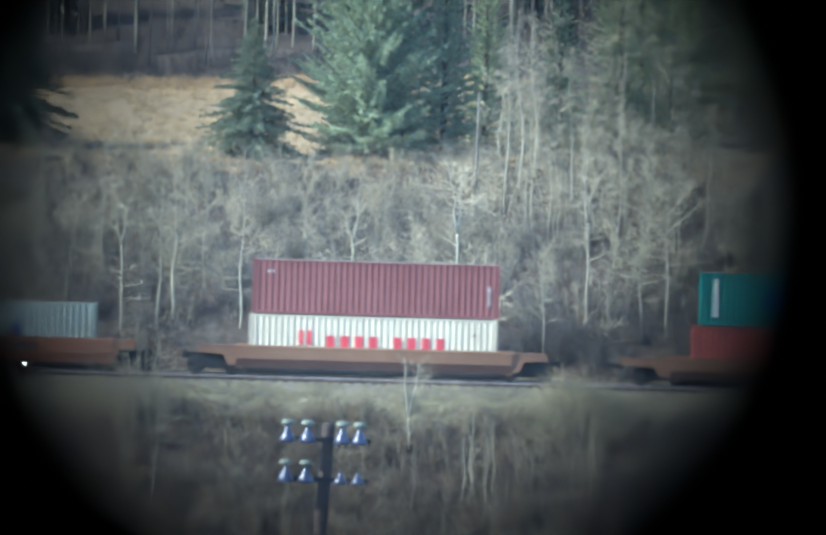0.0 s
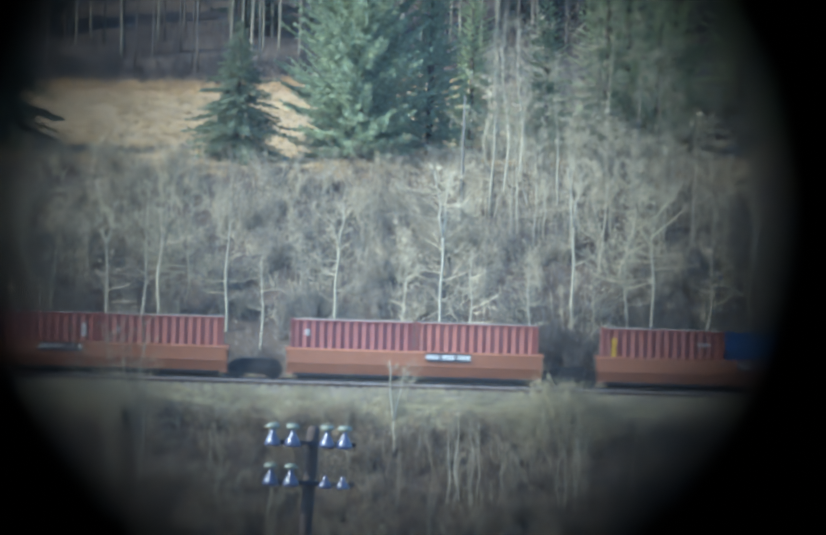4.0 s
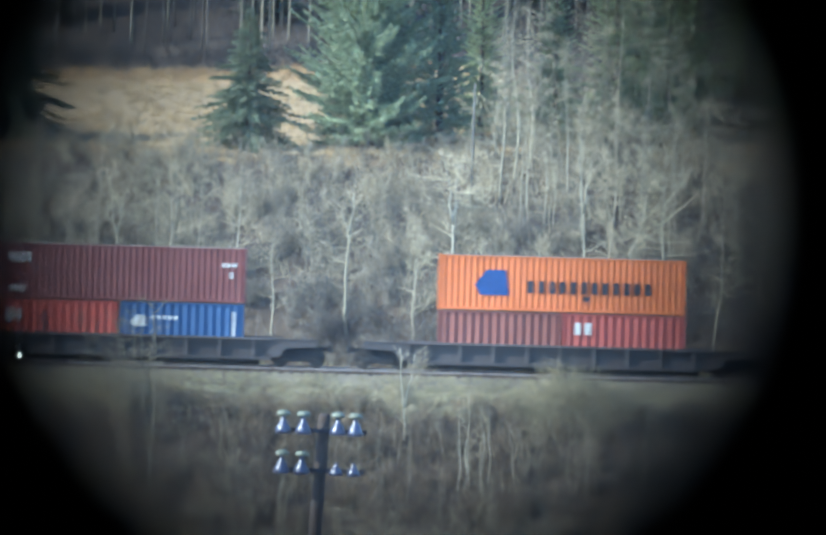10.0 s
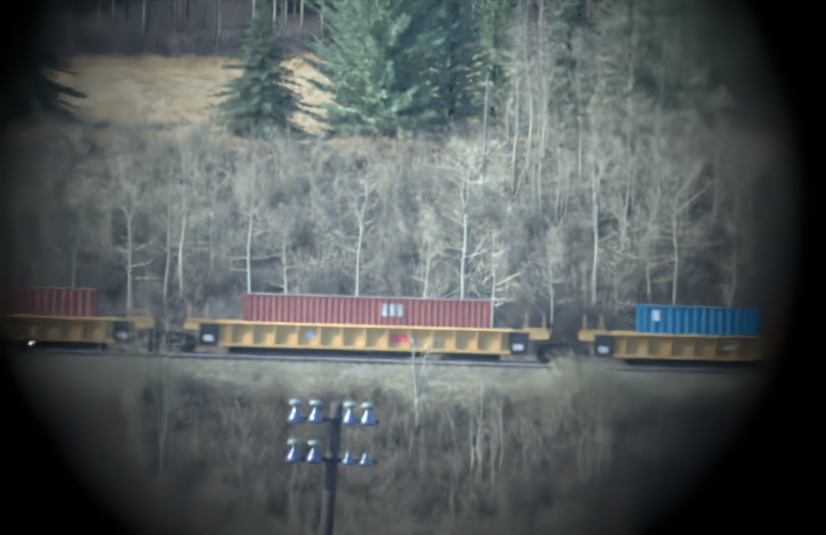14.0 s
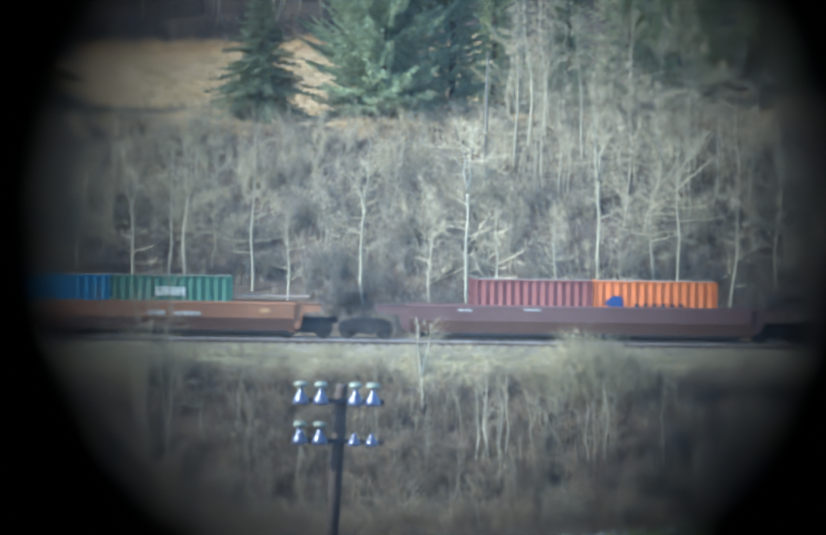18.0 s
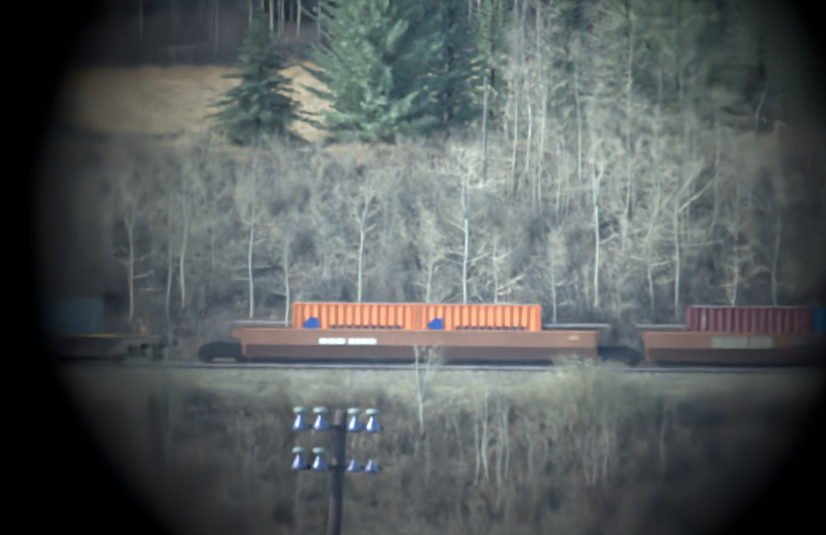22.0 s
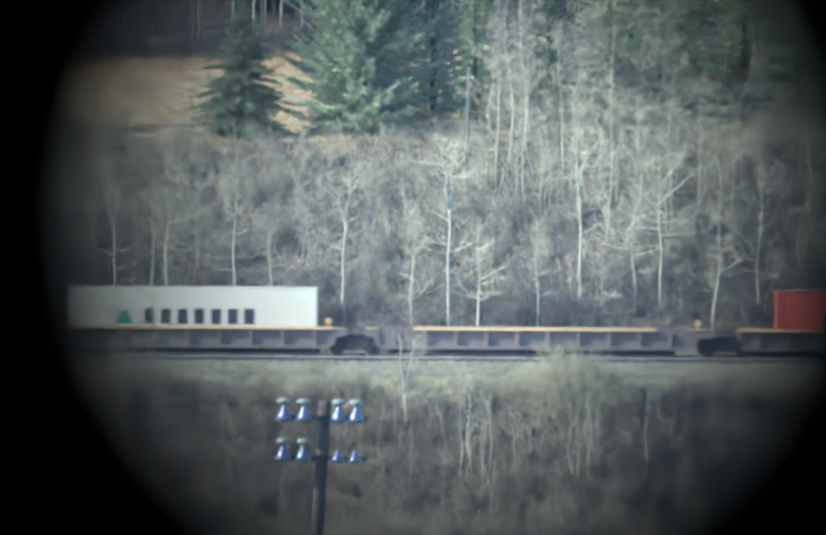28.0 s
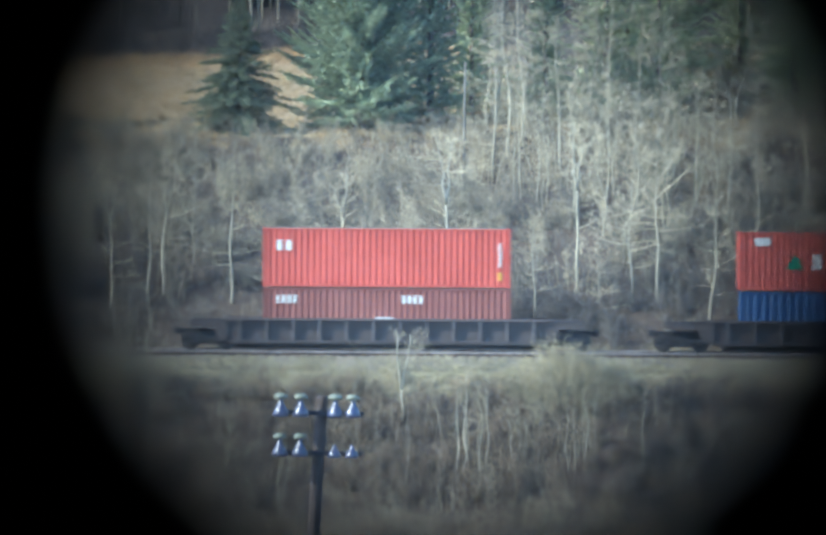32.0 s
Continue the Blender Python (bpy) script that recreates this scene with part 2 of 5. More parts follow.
BLACK = material("matt_black_anodised_metal", (0.012, 0.012, 0.012), (0.008, 0.008, 0.008), rough=0.9, bump=0)



def veil_glass():
    """Clear thin sheet that adds an even veil of haze over the view."""
    m = bpy.data.materials.new("haze_veil_glass")
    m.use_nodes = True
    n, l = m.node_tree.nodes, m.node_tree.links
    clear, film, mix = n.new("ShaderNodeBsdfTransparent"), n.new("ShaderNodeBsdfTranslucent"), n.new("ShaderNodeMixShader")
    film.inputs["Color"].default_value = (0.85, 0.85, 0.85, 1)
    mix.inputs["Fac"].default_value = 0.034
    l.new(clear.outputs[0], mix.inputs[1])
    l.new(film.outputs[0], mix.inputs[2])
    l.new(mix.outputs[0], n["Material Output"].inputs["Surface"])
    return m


HAZE_GLASS = veil_glass()
LAMP_LENS = bpy.data.materials.new("lit_signal_lens")
LAMP_LENS.use_nodes = True
LAMP_LENS.node_tree.nodes["Principled BSDF"].inputs["Emission Color"].default_value = (1.0, 0.93, 0.75, 1)
LAMP_LENS.node_tree.nodes["Principled BSDF"].inputs["Emission Strength"].default_value = 14.0

# ---- mesh helpers ----
def mesh_of(name, verts, faces, mat, smooth=False):
    me = bpy.data.meshes.new(name)
    me.from_pydata(verts, [], faces)
    me.materials.append(mat)
    if smooth:
        me.polygons.foreach_set("use_smooth", [True] * len(me.polygons))
    me.update()
    return me


def part(name, me, parent, label="", at=None):
    """Links one mesh as an object under a thing or a part."""
    ob = new(name, me)
    ob.parent = parent
    if at is not None:
        ob.matrix_basis = at
    if label:
        tagged(ob, label)
    return ob


class Form:
    """Collects simple solids into one mesh."""

    def __init__(self):
        self.v, self.f = [], []

    def box(self, x0, x1, y0, y1, z0, z1):
        k = len(self.v)
        self.v += [(x, y, z) for x in (x0, x1) for y in (y0, y1) for z in (z0, z1)]
        self.f += [tuple(k + i for i in q) for q in ((0, 1, 3, 2), (4, 6, 7, 5), (0, 4, 5, 1), (2, 3, 7, 6), (0, 2, 6, 4), (1, 5, 7, 3))]
        return self

    def prism(self, outline, x0, x1):
        """A (y, z) outline drawn out along x."""
        k, n = len(self.v), len(outline)
        self.v += [(x0, y, z) for y, z in outline] + [(x1, y, z) for y, z in outline]
        self.f += [(k + i, k + (i + 1) % n, k + n + (i + 1) % n, k + n + i) for i in range(n)]
        self.f += [tuple(k + i for i in reversed(range(n))), tuple(k + n + i for i in range(n))]
        return self

    def slab(self, outline, y0, y1):
        """An (x, z) outline drawn out along y."""
        k, n = len(self.v), len(outline)
        self.v += [(x, y0, z) for x, z in outline] + [(x, y1, z) for x, z in outline]
        self.f += [(k + (i + 1) % n, k + i, k + n + i, k + n + (i + 1) % n) for i in range(n)]
        self.f += [tuple(k + i for i in range(n)), tuple(k + n + i for i in reversed(range(n)))]
        return self

    def tube(self, points, radii, sides=5, cap=True):
        k, n = len(self.v), len(points)
        pts = [Vector(p) for p in points]
        for i, p in enumerate(pts):
            d = (pts[min(i + 1, n - 1)] - pts[max(i - 1, 0)])
            d = d.normalized() if d.length > 1e-9 else Vector((0, 0, 1))
            u = d.cross(Vector((0.13, 0.97, 0.2)) if abs(d.y) < 0.9 else Vector((1, 0, 0))).normalized()
            w = d.cross(u)
            for j in range(sides):
                q = 2 * math.pi * j / sides
                self.v.append(tuple(p + (u * math.cos(q) + w * math.sin(q)) * radii[i]))
        for i in range(n - 1):
            for j in range(sides):
                a0, b0 = k + i * sides + j, k + i * sides + (j + 1) % sides
                self.f.append((a0, b0, b0 + sides, a0 + sides))
        if cap:
            self.f += [tuple(k + j for j in reversed(range(sides))), tuple(k + (n - 1) * sides + j for j in range(sides))]
        return self

    def spike(self, p, q, r):
        """A thin three-sided twig that ends in a point."""
        k = len(self.v)
        p, q = Vector(p), Vector(q)
        d = (q - p).normalized()
        u = d.cross(Vector((0.3, 0.9, 0.3))).normalized() * r
        w = d.cross(u)
        self.v += [tuple(p + u), tuple(p - u * 0.5 + w * 0.87), tuple(p - u * 0.5 - w * 0.87), tuple(q)]
        self.f += [(k, k + 1, k + 3), (k + 1, k + 2, k + 3), (k + 2, k, k + 3)]
        return self

    def turned(self, profile, centre=(0, 0, 0), sides=16, axis="z"):
        """A (radius, height) profile turned round an axis."""
        k, n = len(self.v), len(profile)
        for r, h in profile:
            for j in range(sides):
                q = 2 * math.pi * j / sides
                c, s = r * math.cos(q), r * math.sin(q)
                p = (c, s, h) if axis == "z" else (c, h, s) if axis == "y" else (h, c, s)
                self.v.append(tuple(p[i] + centre[i] for i in range(3)))
        for i in range(n - 1):
            for j in range(sides):
                a0, b0 = k + i * sides + j, k + i * sides + (j + 1) % sides
                self.f.append((a0, b0, b0 + sides, a0 + sides))
        self.f += [tuple(k + j for j in reversed(range(sides))), tuple(k + (n - 1) * sides + j for j in range(sides))]
        return self

    def mesh(self, name, mat, smooth=False):
        return mesh_of(name, self.v, self.f, mat, smooth)


# ---- telescope: its field stop, fitted to the camera's view, rounds off and darkens the edge ----
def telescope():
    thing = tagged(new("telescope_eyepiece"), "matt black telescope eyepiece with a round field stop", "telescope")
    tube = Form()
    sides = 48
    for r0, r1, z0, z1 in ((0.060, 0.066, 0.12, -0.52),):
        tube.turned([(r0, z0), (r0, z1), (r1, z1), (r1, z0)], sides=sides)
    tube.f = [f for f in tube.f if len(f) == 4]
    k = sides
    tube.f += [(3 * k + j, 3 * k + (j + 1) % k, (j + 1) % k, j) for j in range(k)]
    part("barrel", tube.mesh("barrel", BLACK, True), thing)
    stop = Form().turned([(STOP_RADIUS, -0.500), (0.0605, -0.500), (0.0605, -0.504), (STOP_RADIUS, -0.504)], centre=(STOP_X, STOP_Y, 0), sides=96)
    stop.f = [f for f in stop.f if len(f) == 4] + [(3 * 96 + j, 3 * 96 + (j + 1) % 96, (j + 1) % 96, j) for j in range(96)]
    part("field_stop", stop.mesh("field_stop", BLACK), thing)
    # this lens carries the added haze veil that lifts the dark tones
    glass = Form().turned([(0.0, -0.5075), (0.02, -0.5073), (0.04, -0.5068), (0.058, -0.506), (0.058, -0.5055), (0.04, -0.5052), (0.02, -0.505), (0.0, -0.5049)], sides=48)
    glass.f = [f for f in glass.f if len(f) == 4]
    part("lens", glass.mesh("lens", HAZE_GLASS, True), thing, "thin clear sheet added to veil the view with haze").visible_shadow = False
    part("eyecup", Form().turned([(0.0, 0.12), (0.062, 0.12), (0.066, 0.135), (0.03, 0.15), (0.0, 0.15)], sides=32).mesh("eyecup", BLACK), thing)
    return thing


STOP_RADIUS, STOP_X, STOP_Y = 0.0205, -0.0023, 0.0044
# seconds, sideways and upward shift of the eyepiece, metres, fitted to the view's dark edge
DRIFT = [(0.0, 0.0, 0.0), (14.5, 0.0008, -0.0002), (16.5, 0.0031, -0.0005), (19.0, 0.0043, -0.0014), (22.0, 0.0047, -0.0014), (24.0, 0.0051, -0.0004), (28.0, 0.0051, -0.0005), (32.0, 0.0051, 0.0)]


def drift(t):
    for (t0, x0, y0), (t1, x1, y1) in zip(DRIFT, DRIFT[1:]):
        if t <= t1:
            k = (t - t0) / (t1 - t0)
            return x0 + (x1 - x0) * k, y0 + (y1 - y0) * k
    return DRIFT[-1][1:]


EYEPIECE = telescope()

# ---- ground ----
PROFILE_Y = [-2500, -300, -20, 0, 45, 95, 180, 293, 313, 325.4, 326.8, 336.4, 338.0, 341.0, 366.0, 412.0, 440.0, 700.0, 2500.0]
PROFILE_Z = [60, 20, 8.7, 8.3, 3.0, -1.6, -6.0, -8.3, -7.8, -1.0, -0.62, -0.62, -0.75, 0.5, 10.7, 15.7, 22.0, 110.0, 420.0]


def ground_z(x, y):
    z = float(np.interp(y, PROFILE_Y, PROFILE_Z))
    rough = min(1.0, max(0.0, abs(y - 331.6) - 5.3) / 6.0)
    far = 1.0 + max(0.0, abs(y - 360) - 60) / 60
    z += 0.045 * min(30.0, max(-30.0, x + 6.0)) * min(1.0, max(0.0, (y - 392.0) / 20.0))
    return z + rough * (0.55 * noise.noise((x * 0.07, y * 0.07, 0.3)) + 0.18 * noise.noise((x * 0.3, y * 0.3, 2.0))) * min(far, 6.0)


def ground_sheet():
    xs = sorted({*range(-2400, -100, 230), *range(-100, -48, 8), *(k * 1.0 for k in range(-48, 49)), *range(56, 101, 8), *range(170, 2500, 230)})
    ys = sorted({-2500, -1600, -900, -500, -250, -100, *range(-40, 300, 10), *(k * 1.0 for k in range(300, 450)), *range(450, 520, 7), 560, 620, 700, 850, 1100, 1500, 2000, 2500})
    verts = [(x, y, ground_z(x, y)) for y in ys for x in xs]
    w = len(xs)
    faces = [(j * w + i, j * w + i + 1, (j + 1) * w + i + 1, (j + 1) * w + i) for j in range(len(ys) - 1) for i in range(w - 1)]
    m = material("leaf_litter_and_soil", (0.11, 0.082, 0.059), (0.056, 0.042, 0.032), rough=0.95, grain=3.0, patches=0.25, bump=0.6, depth=0.1, spread=0.9)
    n, l = m.node_tree.nodes, m.node_tree.links
    b = n["Principled BSDF"]
    base = b.inputs["Base Color"].links[0].from_socket
    where, split, wob = n.new("ShaderNodeTexCoord"), n.new("ShaderNodeSeparateXYZ"), n.new("ShaderNodeTexNoise")
    l.new(where.outputs["Object"], split.inputs[0])
    l.new(where.outputs["Object"], wob.inputs["Vector"])
    wob.inputs["Scale"].default_value = 0.25
    wob.inputs["Detail"].default_value = 5.0
    add = n.new("ShaderNodeMath")
    add.operation = "MULTIPLY_ADD"
    add.inputs[1].default_value = 9.0
    l.new(wob.outputs["Fac"], add.inputs[0])
    l.new(split.outputs["Y"], add.inputs[2])
    straw, russet, grass, out = (0.32, 0.23, 0.12), (0.33, 0.215, 0.105), (0.29, 0.255, 0.155), base
    for lo, hi, colour in ((370.0, 416.0, straw), (411.5, 416.0, russet), (329.4, 343.5, grass)):
        up, down, both, mix = n.new("ShaderNodeMapRange"), n.new("ShaderNodeMapRange"), n.new("ShaderNodeMath"), n.new("ShaderNodeMixRGB")
        up.inputs["From Min"].default_value, up.inputs["From Max"].default_value = lo - 1.0, lo + 1.5
        down.inputs["From Min"].default_value, down.inputs["From Max"].default_value = hi + 1.0, hi - 1.5
        l.new(add.outputs[0], up.inputs["Value"])
        l.new(add.outputs[0], down.inputs["Value"])
        both.operation = "MULTIPLY"
        l.new(up.outputs["Result"], both.inputs[0])
        l.new(down.outputs["Result"], both.inputs[1])
        l.new(both.outputs[0], mix.inputs["Fac"])
        l.new(out, mix.inputs["Color1"])
        vary, tint = n.new("ShaderNodeTexNoise"), n.new("ShaderNodeMixRGB")
        vary.inputs["Scale"].default_value, vary.inputs["Detail"].default_value = 0.9, 8.0
        l.new(where.outputs["Object"], vary.inputs["Vector"])
        tint.inputs["Color1"].default_value, tint.inputs["Color2"].default_value = (*(c * 0.5 for c in colour), 1), (*(c * 1.4 for c in colour), 1)
        l.new(vary.outputs["Fac"], tint.inputs["Fac"])
        l.new(tint.outputs["Color"], mix.inputs["Color2"])
        out = mix.outputs["Color"]
    l.new(out, b.inputs["Base Color"])
    tagged(new("ground", mesh_of("ground", verts, faces, m, True)), "valley side of leaf litter, winter grass and straw field", "ground", kind="structure")


ground_sheet()

# ---- railway ----
TRACK_Y = 333.7


RAIL_Z = 0.08
NEAR_TRACK_Y = 329.55


def railway():
    bed = Form().prism([(NEAR_TRACK_Y - 3.3, -0.75), (TRACK_Y + 3.1, -0.75), (TRACK_Y + 1.75, -0.14), (TRACK_Y - 1.5, -0.14), (TRACK_Y - 2.1, -0.26), (NEAR_TRACK_Y + 1.5, -0.14), (NEAR_TRACK_Y - 1.7, -0.14)], -70, 70)
    tagged(new("ballast", bed.mesh("ballast", BALLAST)), "grey crushed stone ballast under the rails", "ballast", kind="structure")
    tie = Form().box(-0.115, 0.115, -1.3, 1.3, -0.32, -0.172).mesh("sleeper", SLEEPER_WOOD)
    for middle, label in ((TRACK_Y, "railway track on timber sleepers, carrying the train"), (NEAR_TRACK_Y, "empty railway track on timber sleepers beside the train")):
        track = tagged(new("railway_track"), label, "railway track", kind="structure")
        track.matrix_basis = pose(0, middle, RAIL_Z)
        for side in (-1, 1):
            y = side * 0.7525
            web = Form().prism([(y - 0.07, -0.17), (y + 0.07, -0.17), (y + 0.07, -0.155), (y + 0.012, -0.13), (y + 0.012, -0.045), (y - 0.012, -0.045), (y - 0.012, -0.13), (y - 0.07, -0.155)], -70, 70)
            head = Form().prism([(y - 0.037, -0.046), (y + 0.037, -0.046), (y + 0.037, -0.004), (y + 0.028, 0), (y - 0.028, 0), (y - 0.037, -0.004)], -70, 70)
            rail = part("rail", web.mesh("rail", RAIL_RUST_SHADE), track, "rusty rail web and foot, darkened for shade")
            part("rail_head", head.mesh("rail_head", RAIL_STEEL), rail, "worn bright rail head")
        for k in range(-75, 76):
            part("sleeper", tie, track, at=pose(k * 0.54 + random.uniform(-0.03, 0.03), random.uniform(-0.04, 0.04), 0, 0, 0, random.uniform(-1, 1)))


railway()

# ---- containers ----
WIDE = 2.438
MOVERS = []   # (thing, x at the start of the clip, z)


def corrugated_side(form, x0, x1, z0, z1, y, out, pitch=0.36, deep=0.068):
    """A pressed steel wall along x; out is the side to which the ridges stand."""
    n = max(1, round((x1 - x0) / pitch))
    p = (x1 - x0) / n
    line = [(x0, 0.0)]
    for i in range(n):
        a0 = x0 + i * p
        line += [(a0 + 0.22 * p, 0.0), (a0 + 0.5 * p, 1.0), (a0 + 0.72 * p, 1.0), (a0 + p, 0.0)]
    k = len(form.v)
    for x, d in line:
        form.v += [(x, y - out * deep * (1 - d), z0), (x, y - out * deep * (1 - d), z1)]
    for i in range(len(line) - 1):
        q = (k + 2 * i, k + 2 * i + 2, k + 2 * i + 3, k + 2 * i + 1)
        form.f.append(q if out < 0 else q[::-1])


def container(length, height, mat, x, z, label, smooth=False, marks=(), frame_mat=None):
    """A freight container; its origin is the low corner of its left end on the track's middle line."""
    thing = tagged(new("shipping_container"), label, "shipping container", group="containers on the train")
    frame_mat = frame_mat or mat
    h = WIDE / 2
    body = Form()
    if smooth:
        body.box(0.08, length - 0.08, -h + 0.012, h - 0.012, 0.16, height - 0.06)
    else:
        for out in (-1, 1):
            wall = Form()
            corrugated_side(wall, 0.12, length - 0.12, 0.14, height - 0.08, out * (h - 0.012), out, 0.31 if length > 7 else 0.42)
            part("side_wall", wall.mesh("side_wall", mat), thing)
        body.box(0.1, length - 0.1, -h + 0.1, h - 0.1, 0.1, height - 0.1)
    part("wall" if smooth else "inner_wall", body.mesh("hull", mat), thing)
    roof = Form().box(0.16, length - 0.16, -h + 0.07, h - 0.07, height - 0.06, height - 0.004)
    for i in range(int(length / 1.2)):
        roof.box(0.5 + i * 1.2, 1.2 + i * 1.2, -h + 0.2, h - 0.2, height - 0.01, height + 0.012)
    part("roof", roof.mesh("roof", DUSTY_LIT_ROOF), thing, "dusty roof panel, paled for the sunlit top edge")
    for k, side in enumerate((-1, 1)):
        y0, y1 = (-h, -h + 0.07) if side < 0 else (h - 0.07, h)
        part("top_rail", Form().box(0.16, length - 0.16, y0, y1, height - 0.09, height - 0.012).mesh("top_rail", frame_mat), thing)
        part("bottom_rail", Form().box(0.16, length - 0.16, y0, y1, 0.012, 0.15).mesh("bottom_rail", frame_mat), thing)
        for x0 in (0.0, length - 0.13):
            post = Form().box(x0 + 0.005, x0 + 0.125, y0 + 0.004, y1 - 0.004, 0.11, height - 0.11)
            part("corner_post", post.mesh("corner_post", frame_mat), thing)
            for z0 in (0.0, height - 0.118):
                xc = x0 if x0 == 0 else length - 0.178
                cast = Form().box(xc, xc + 0.178, y0 - 0.004 if side < 0 else y1 - 0.162 + 0.004, y0 + 0.158 if side < 0 else y1 + 0.004, z0, z0 + 0.118)
                part("corner_casting", cast.mesh("corner_casting", frame_mat), thing)
    for x0, x1 in ((0.012, 0.05), (length - 0.05, length - 0.012)):
        part("end_wall", Form().box(x0, x1, -h + 0.07, h - 0.07, 0.1, height - 0.09).mesh("end_wall", mat), thing)
    for name, ink, a0, a1, b0, b1, count in marks:
        # plain bars in place of writing: spread over a0..a1 along the wall, b0..b1 up it
        w, gap = (a1 - a0) / count, 0.21 if count > 3 else 0.2
        for i in range(count):
            bar = Form()
            if name == "emblem":
                bar.slab([(a0, b0), (a1, b0), (a0 + 0.55 * (a1 - a0), b1)], -h - 0.012, -h + 0.01)
            elif name == "badge":
                bar.slab([(a0 + 0.18 * (a1 - a0), b0), (a1, b0), (a1 - 0.1 * (a1 - a0), b1), (a0 + 0.35 * (a1 - a0), b1), (a0, b0 + 0.4 * (b1 - b0))], -h - 0.012, -h + 0.01)
            else:
                bar.box(a0 + i * w + gap * w, a0 + (i + 1) * w - gap * w, -h - 0.012, -h + 0.01, b0, b1)
            part("emblem" if name in ("emblem", "badge") else "marking", bar.mesh("marking", ink), thing, name if name not in ("emblem", "badge", "bars") else "")
    MOVERS.append((thing, x, z))
    return thing


# ---- well cars ----
def wheel_mesh():
    return Form().turned([(0.0, -0.07), (0.46, -0.07), (0.46, -0.04), (0.425, -0.03), (0.418, 0.06), (0.34, 0.06), (0.33, 0.02), (0.14, 0.0), (0.13, 0.09), (0.0, 0.09)], sides=24, axis="y").mesh("wheel", WHEEL_STEEL)


WHEEL = wheel_mesh()
FRAME = (Form().slab([(-1.25, 0.34), (-1.25, 0.52), (-0.95, 0.60), (-0.55, 0.66), (0.55, 0.66), (0.95, 0.60), (1.25, 0.52), (1.25, 0.34), (0.98, 0.34), (0.62, 0.50), (0.42, 0.26), (-0.42, 0.26), (-0.62, 0.50), (-0.98, 0.34)], -1.12, -0.98)).mesh("side_frame", STEEL_DARK)
BOLSTER = Form().box(-0.22, 0.22, -1.05, 1.05, 0.36, 0.74).box(-0.55, 0.55, -0.3, 0.3, 0.60, 0.95).box(-1.15, 1.15, -0.62, 0.62, 0.22, 0.62).box(-0.75, 0.75, -0.95, 0.95, 0.66, 0.98).mesh("bolster", STEEL_DARK)
SPRING = Form().turned([(0.075, 0.28), (0.09, 0.32), (0.075, 0.36), (0.09, 0.40), (0.075, 0.44), (0.09, 0.48), (0.075, 0.52)], sides=10).mesh("spring", STEEL_DARK)
AXLE = Form().turned([(0.08, -1.0), (0.09, -0.6), (0.09, 0.6), (0.08, 1.0)], sides=10, axis="y").mesh("axle", STEEL_DARK)
BOX = Form().turned([(0.0, -0.10), (0.13, -0.10), (0.15, 0.05), (0.0, 0.06)], sides=12, axis="y").mesh("bearing_cap", STEEL_DARK)


def truck(car, x):
    bogie = part("truck", BOLSTER, car, "grimy black two-axle truck", pose(x, 0, 0))
    for side, turn in ((-1, 0), (1, 180)):
        part("side_frame", FRAME, bogie, at=pose(0, 0, 0, 0, 0, turn))
        for dx in (-0.16, 0.16):
            part("spring", SPRING, bogie, at=pose(dx, side * 1.06, 0))
        for dx in (-0.89, 0.89):
            part("wheel", WHEEL, bogie, at=pose(dx, side * 0.76, 0.42, 0, 0, 0 if side < 0 else 180))
            part("bearing_cap", BOX, bogie, at=pose(dx, side * 1.13, 0.43, 0, 0, 0 if side < 0 else 180))
    for dx in (-0.89, 0.89):
        part("axle", AXLE, bogie, at=pose(dx, 0, 0.42))


